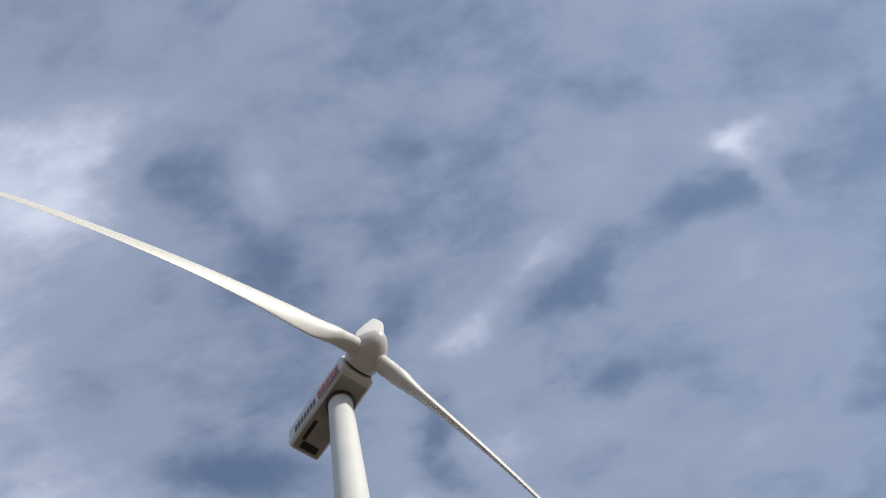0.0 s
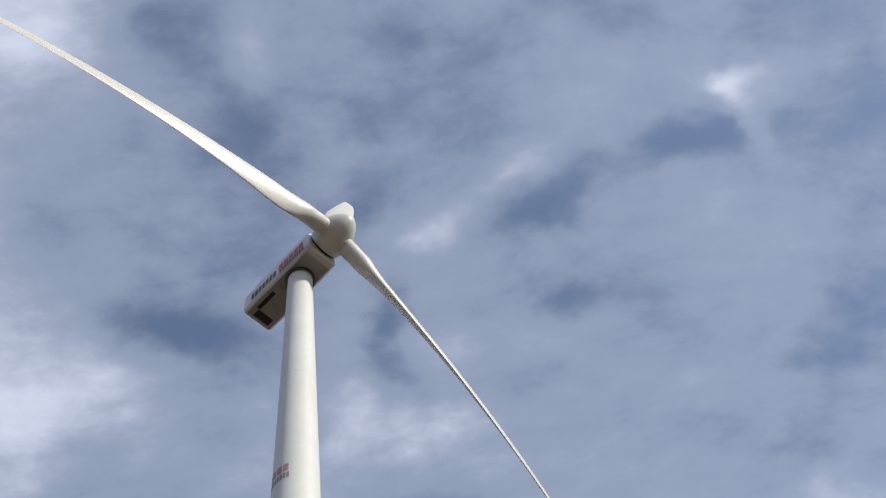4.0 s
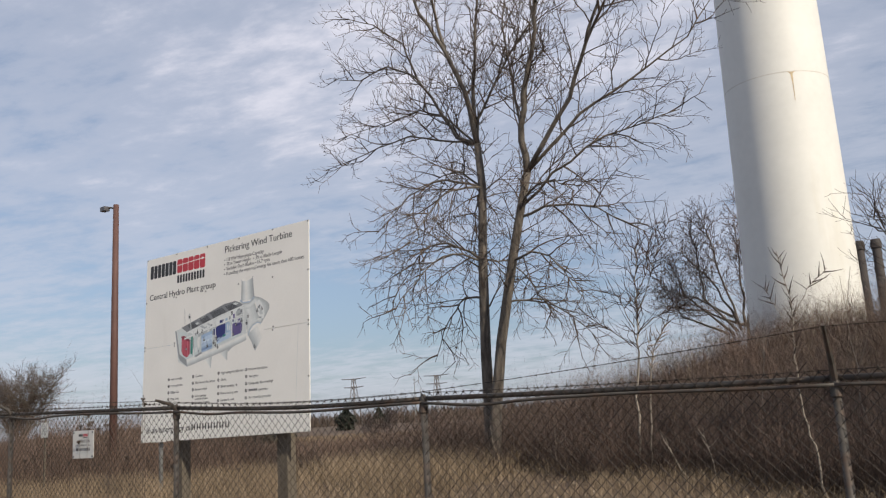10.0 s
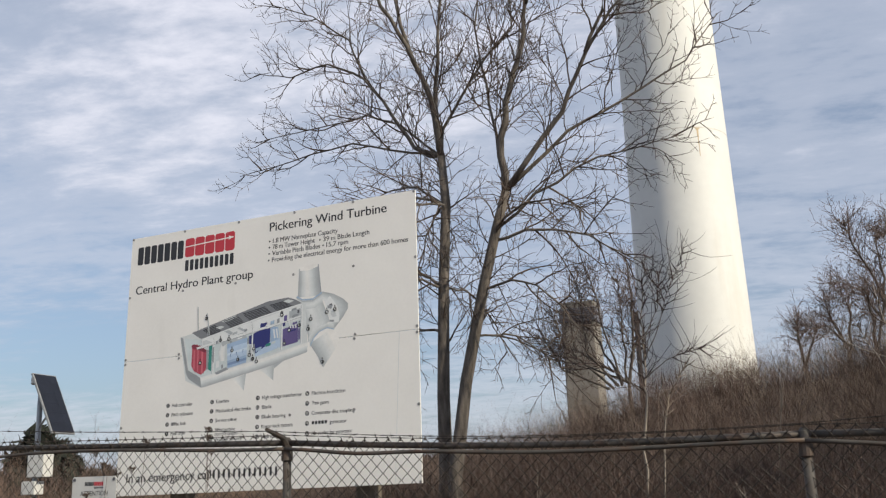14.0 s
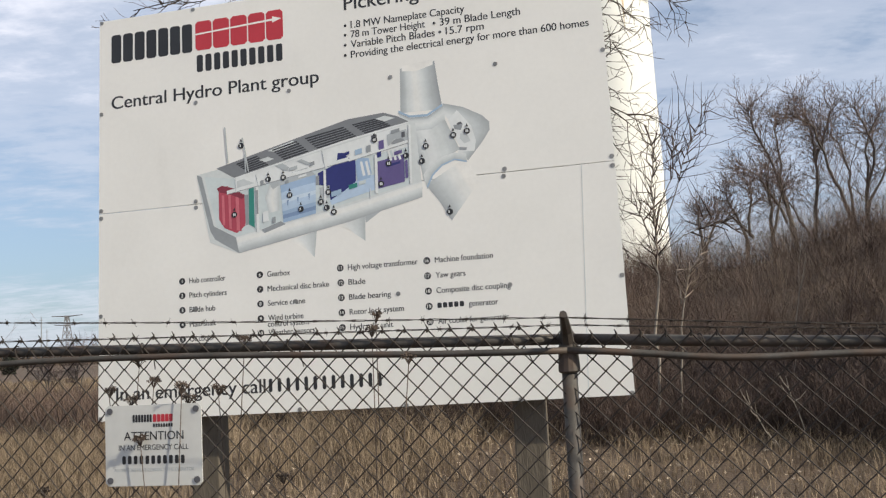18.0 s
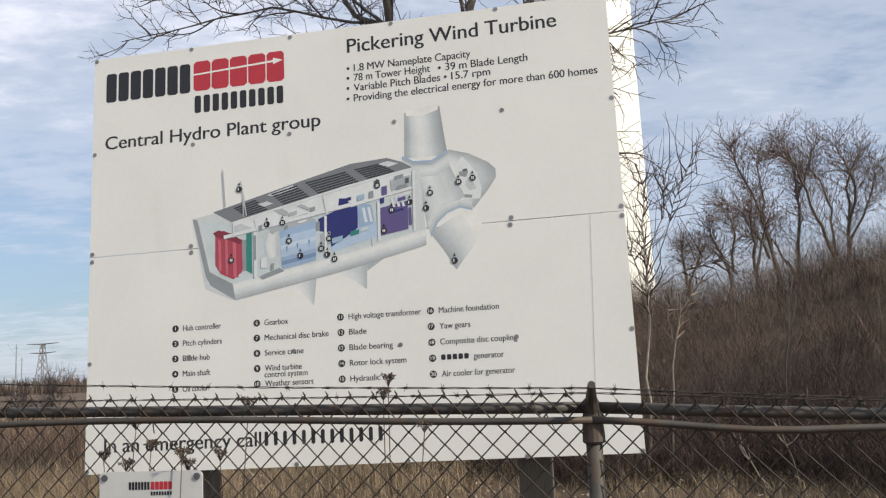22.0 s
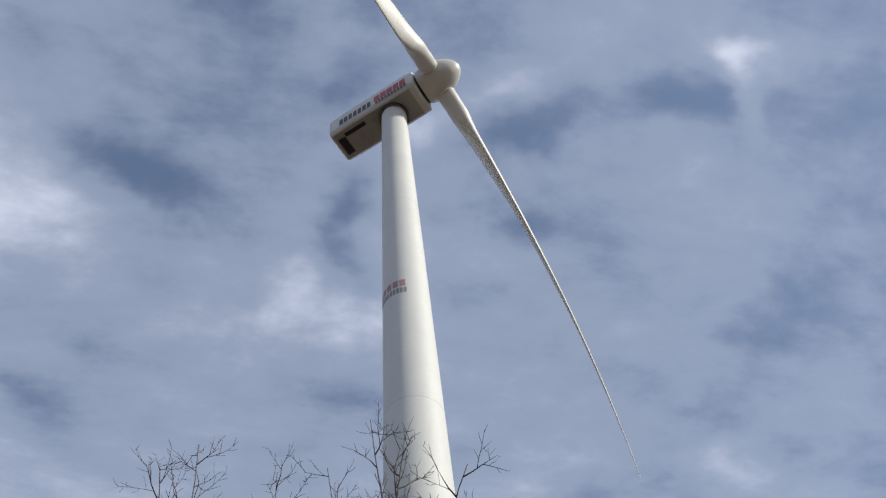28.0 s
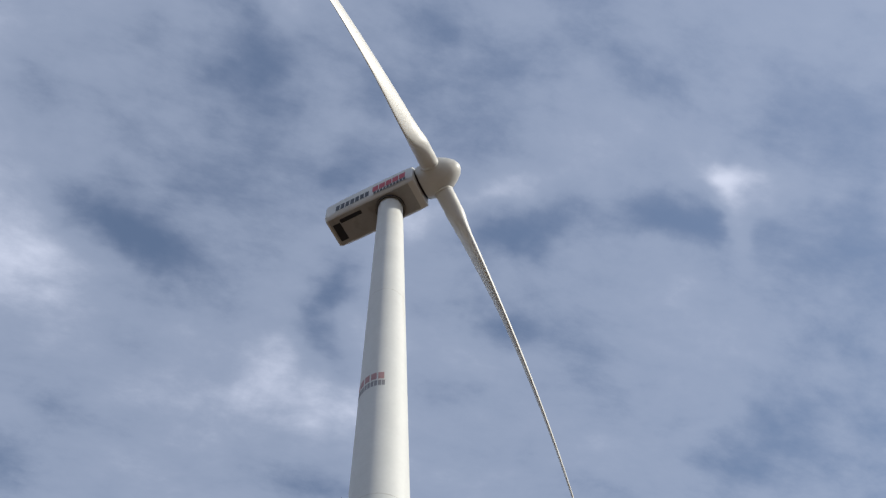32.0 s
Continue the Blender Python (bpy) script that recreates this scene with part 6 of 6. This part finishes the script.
def seed_head(x, y, z, seed):
    """A dried wild-carrot stalk with its curled umbel."""
    rng = random.Random(seed)
    z0 = ground_z(x, y) - 0.03
    ob = thing("dried_seed_head", "dried brown umbel on a thin stalk by the fence", "weed", (x, y, z0), "dried seed heads")
    h = z - z0
    pts = curve_line(rng, (rng.uniform(-0.12, 0.12), 0, 0), (0, 0, h), (rng.uniform(-0.04, 0.04), 0, 0), 6, 0.008)
    g = Geo()
    g.tube(pts, [0.0032, 0.003, 0.0028, 0.0026, 0.0022, 0.002, 0.0018], 4)
    part("stalk", g, M["twig"], ob)
    g = Geo()
    for _ in range(22):
        a, b = rng.uniform(0, 6.28), rng.uniform(0.2, 0.75)
        d = Vector((math.cos(a) * math.sin(b), math.sin(a) * math.sin(b), math.cos(b)))
        t = Vector((0, 0, h)) + d * rng.uniform(0.03, 0.045)
        g.tube([(0, 0, h), Vector((0, 0, h)) + d * 0.02 + Vector((0, 0, 0.002)), t], [0.0012, 0.001, 0.0008], 3)
        for _ in range(4):
            e = Vector((rng.gauss(0, 1), rng.gauss(0, 1), rng.gauss(0.4, 1))).normalized() * 0.009
            g.tube([t, t + e], [0.0016, 0.0022], 3)
    part("umbel", g, M["twig"], ob)


for k, (x, z, y) in enumerate([(1.19, 1.52, -1.52), (1.25, 1.44, -1.52), (1.08, 1.41, -1.55), (1.14, 1.37, -1.50), (1.46, 1.42, -1.69), (1.52, 1.40, -1.52), (1.63, 1.58, -1.52), (2.15, 1.64, -1.52), (2.12, 1.59, -1.48), (2.31, 1.49, -1.69),
                               (1.40, 1.37, -1.53), (1.30, 1.24, -1.70), (0.72, 1.02, -1.45), (2.48, 0.95, -1.4), (3.35, 0.9, -1.3), (0.3, 1.1, -1.45), (1.72, 1.05, -1.4), (-0.3, 1.05, -1.4)]):
    seed_head(x, y, z, 200 + k)

# ---- field furniture and distance ----


def lamp_pole():
    x, y = -15.1, 9.8
    ob = thing("lamp_pole", "tall rusty steel pole with a small floodlight on top", "pole", (x, y, ground_z(x, y)))
    h = 8.85 - ob.location.z
    g = Geo()
    g.tube([(0, 0, -0.2), (0, 0, h * 0.5), (0, 0, h)], [0.13, 0.115, 0.09], 14)
    part("shaft", g, M["redpole"], ob, smooth=True)
    g = Geo()
    g.tube([(0, 0, h - 0.12), (-0.3, -0.1, h - 0.06)], 0.03, 8)
    part("bracket", g, M["galv"], ob)
    g = Geo()
    g.box((-0.42, -0.14, h - 0.1), (0.28, 0.2, 0.16), Matrix.Identity(4))
    part("floodlight", g, M["print_dark"], ob, "small dark floodlight", bevel=0.02)


M["redpole"] = material("red_brown_pole", (0.115, 0.058, 0.048), 0.7, 0.1, vary=0.25, scale=1.2, grain=12, bump=0.2)
lamp_pole()


def solar_station():
    x, y = -6.33, 5.05
    ob = thing("solar_monitoring_post", "steel post with a tilted solar panel and white cabinets", "solar panel", (x, y, ground_z(x, y)))
    z0 = ob.location.z
    g = Geo()
    g.tube([(0, 0, -0.2), (0, 0, 3.05 - z0)], 0.045, 12)
    part("post", g, M["steel"], ob, "grey galvanised steel post", smooth=True)
    m = Matrix.Translation((0.30, 0.0, 2.60 - z0)) @ Matrix.Rotation(radians(10), 4, "Z") @ Matrix.Rotation(radians(66), 4, "Y")
    g = Geo()
    g.box((0, 0, 0), (1.12, 0.62, 0.035), m)
    panel = part("solar_panel", g, M["steel"], ob, "aluminium framed panel", bevel=0.006)
    for i in range(6):
        for j in range(3):
            g = Geo()
            g.box((-0.45 + 0.18 * i, -0.19 + 0.19 * j, 0.0195), (0.1785, 0.1885, 0.006), m)
            part("cell", g, M["cell"], panel)
    g = Geo()
    g.tube([(0, 0, 2.2 - z0), (0.32, -0.1, 2.45 - z0)], 0.018, 8)
    part("brace", g, M["steel"], ob)
    g = Geo()
    g.box((-0.03, -0.02, 3.02 - z0), (0.22, 0.18, 0.14))
    part("sensor_head", g, M["steel"], ob, "grey sensor housing", bevel=0.02)
    g = Geo()
    g.box((0.20, -0.10, 1.60 - z0), (0.36, 0.22, 0.42))
    part("cabinet", g, M["notice"], ob, "white equipment cabinet", bevel=0.015)
    g = Geo()
    g.box((0.06, -0.10, 1.22 - z0), (0.3, 0.2, 0.22))
    part("battery_box", g, M["notice"], ob, "pale battery box", bevel=0.015)


M["steel"] = material("galvanised_steel", (0.36, 0.37, 0.37), 0.5, 0.6, vary=0.2, scale=6, grain=50)
M["cell"] = material("solar_cell", (0.012, 0.014, 0.022), 0.35, 0.0, vary=0.3, spec=0.25)
solar_station()


def conifer(x, y, w, h, seed):
    rng = np.random.default_rng(seed)
    ob = thing("conifer", "dark broad evergreen across the field", "tree", (x, y, ground_z(x, y)), "far evergreens")
    g = Geo()
    g.tube([(0, 0, -0.2), (0, 0, h * 0.8)], [w * 0.05, w * 0.015], 7)
    part("trunk", g, M["bark"], ob)
    g = Geo()
    for _ in range(2600):
        t = rng.random() ** 0.8
        rad = w * 0.5 * (1 - t ** 2.2) * math.sqrt(rng.random()) * (0.85 + 0.3 * math.sin(9 * t + seed))
        a = rng.uniform(0, 6.28)
        c = Vector((rad * math.cos(a), rad * math.sin(a), h * (0.03 + 0.94 * t)))
        s = w * 0.045
        d = [Vector(rng.normal(0, s, 3)) for _ in range(3)]
        g.add([c + q for q in d], [(0, 1, 2)])
    part("crown", g, M["conifer"], ob, kind="stuff")


conifer(-22.0, 20.0, 4.9, 3.3, 6)
conifer(-72.5, 69.0, 6.2, 6.2, 1)
conifer(-68.0, 67.5, 4.6, 4.6, 2)
conifer(-97, 112, 4.5, 3.9, 3)
conifer(-91, 114, 3.4, 3.6, 4)
conifer(-106, 108, 3.0, 3.0, 5)


def pylon(x, y, h, seed):
    ob = thing("lattice_pylon", "grey lattice power pylon on the horizon", "pylon", (x, y, ground_z(x, y)), "far pylons")

    def w(z):
        return 3.2 * (1 - z / h) ** 1.1 + 0.9

    levels = [h * k / 7 for k in range(8)]
    for sx in (-1, 1):
        for sy in (-1, 1):
            g = Geo()
            g.tube([(sx * w(z) / 2, sy * w(z) / 2, z) for z in levels], 0.13, 4)
            part("leg", g, M["pylon"], ob)
    for a, b in zip(levels, levels[1:]):
        g = Geo()
        for s in (-1, 1):
            for f in (lambda u, v, z: (u, v, z), lambda u, v, z: (v, u, z)):
                g.tube([f(-w(a) / 2, s * w(a) / 2, a), f(w(b) / 2, s * w(b) / 2, b)], 0.075, 4)
                g.tube([f(w(a) / 2, s * w(a) / 2, a), f(-w(b) / 2, s * w(b) / 2, b)], 0.075, 4)
        part("bracing", g, M["pylon"], ob)
    for z, l in ((h * 0.80, 5.0), (h * 0.98, 6.0)):
        g = Geo()
        g.tube([(-l, 0, z + 0.3), (0, 0, z), (l, 0, z + 0.3)], [0.1, 0.22, 0.1], 4)
        part("crossarm", g, M["pylon"], ob)


pylon(3 - 330 * math.sin(radians(35.3)), -4.5 + 330 * math.cos(radians(35.3)), 17, 1)


def mast(x, y, h, w):
    ob = thing("slender_mast", "thin grey mast on the horizon", "mast", (x, y, ground_z(x, y)), "far masts")
    g = Geo()
    g.tube([(0, 0, -0.5), (0, 0, h * 0.6), (0, 0, h)], [w, w * 0.8, w * 0.5], 6)
    part("shaft", g, M["steel"], ob)
    g = Geo()
    g.tube([(-w * 3, 0, h * 0.93), (w * 3, 0, h * 0.93)], w * 0.4, 4)
    part("crossarm", g, M["steel"], ob)


mast(3 - 300 * math.sin(radians(36.7)), -4.5 + 300 * math.cos(radians(36.7)), 15.5, 0.22)
mast(3 - 330 * math.sin(radians(36.4)), -4.5 + 330 * math.cos(radians(36.4)), 12.5, 0.2)
pylon(11.2 - 330 * math.sin(radians(41.5)), -7.2 + 330 * math.cos(radians(41.5)), 17, 2)


def station():
    M["concrete"] = material("weathered_concrete", (0.22, 0.20, 0.17), 0.85, vary=0.2, scale=0.3, grain=3, bump=0.1)
    x, y = -26.0, 130.8
    ob = thing("concrete_tower", "distant grey-brown concrete tower with a dark band", "building", (x, y, ground_z(x, y)))
    h = 25.3
    g = Geo()
    g.box((0, 0, h / 2 - 1), (5.2, 5.2, h + 2 - 2.2))
    part("shaft", g, M["concrete"], ob, bevel=0.2)
    g = Geo()
    g.box((0, 0, h - 2.1), (5.8, 5.8, 2.3))
    part("louvre_band", g, M["print_dark"], ob, "dark louvred band", bevel=0.15)
    g = Geo()
    g.box((0, 0, h - 0.6), (5.3, 5.3, 1.3))
    part("roof", g, M["concrete"], ob, bevel=0.15)
    for k, az in enumerate((10.3, 9.25, 8.35, 7.05, 5.65)):
        x, y = 9.1 - 220 * math.sin(radians(az)), -7.2 + 220 * math.cos(radians(az))
        s = thing("exhaust_stack", "distant dark slender stack behind the mound", "stack", (x, y, ground_z(x, y)), "far stacks")
        g = Geo()
        g.lathe([(1.15, -1), (1.05, 20), (0.95, 34.6), (0.8, 34.8)], 20)
        part("shaft", g, M["stackdark"], s, smooth=True)
        g = Geo()
        g.lathe([(1.05, 33.2), (1.2, 33.4), (1.2, 34.6), (1.0, 35.4)], 20)
        part("cap", g, M["stackdark"], s)


M["stackdark"] = material("sooty_stack", (0.06, 0.052, 0.048), 0.8, vary=0.2, scale=0.3, grain=3)
station()
p = scatter(15, 14000, -420, 60, 230, 330, lambda x, y: (0.4 + 0.6 * (noise.noise(Vector((x * 0.03, y * 0.03, 1))) > -0.1)) * (x < 20), 1.2)
ribbons("far_woods", "grey-brown bare woods along the horizon", "woods", p, 3.0 + 4.0 * r_.random(len(p)) ** 2, 0.25 + 0.3 * r_.random(len(p)), 0.18, M["twig"], 9, 0.12)
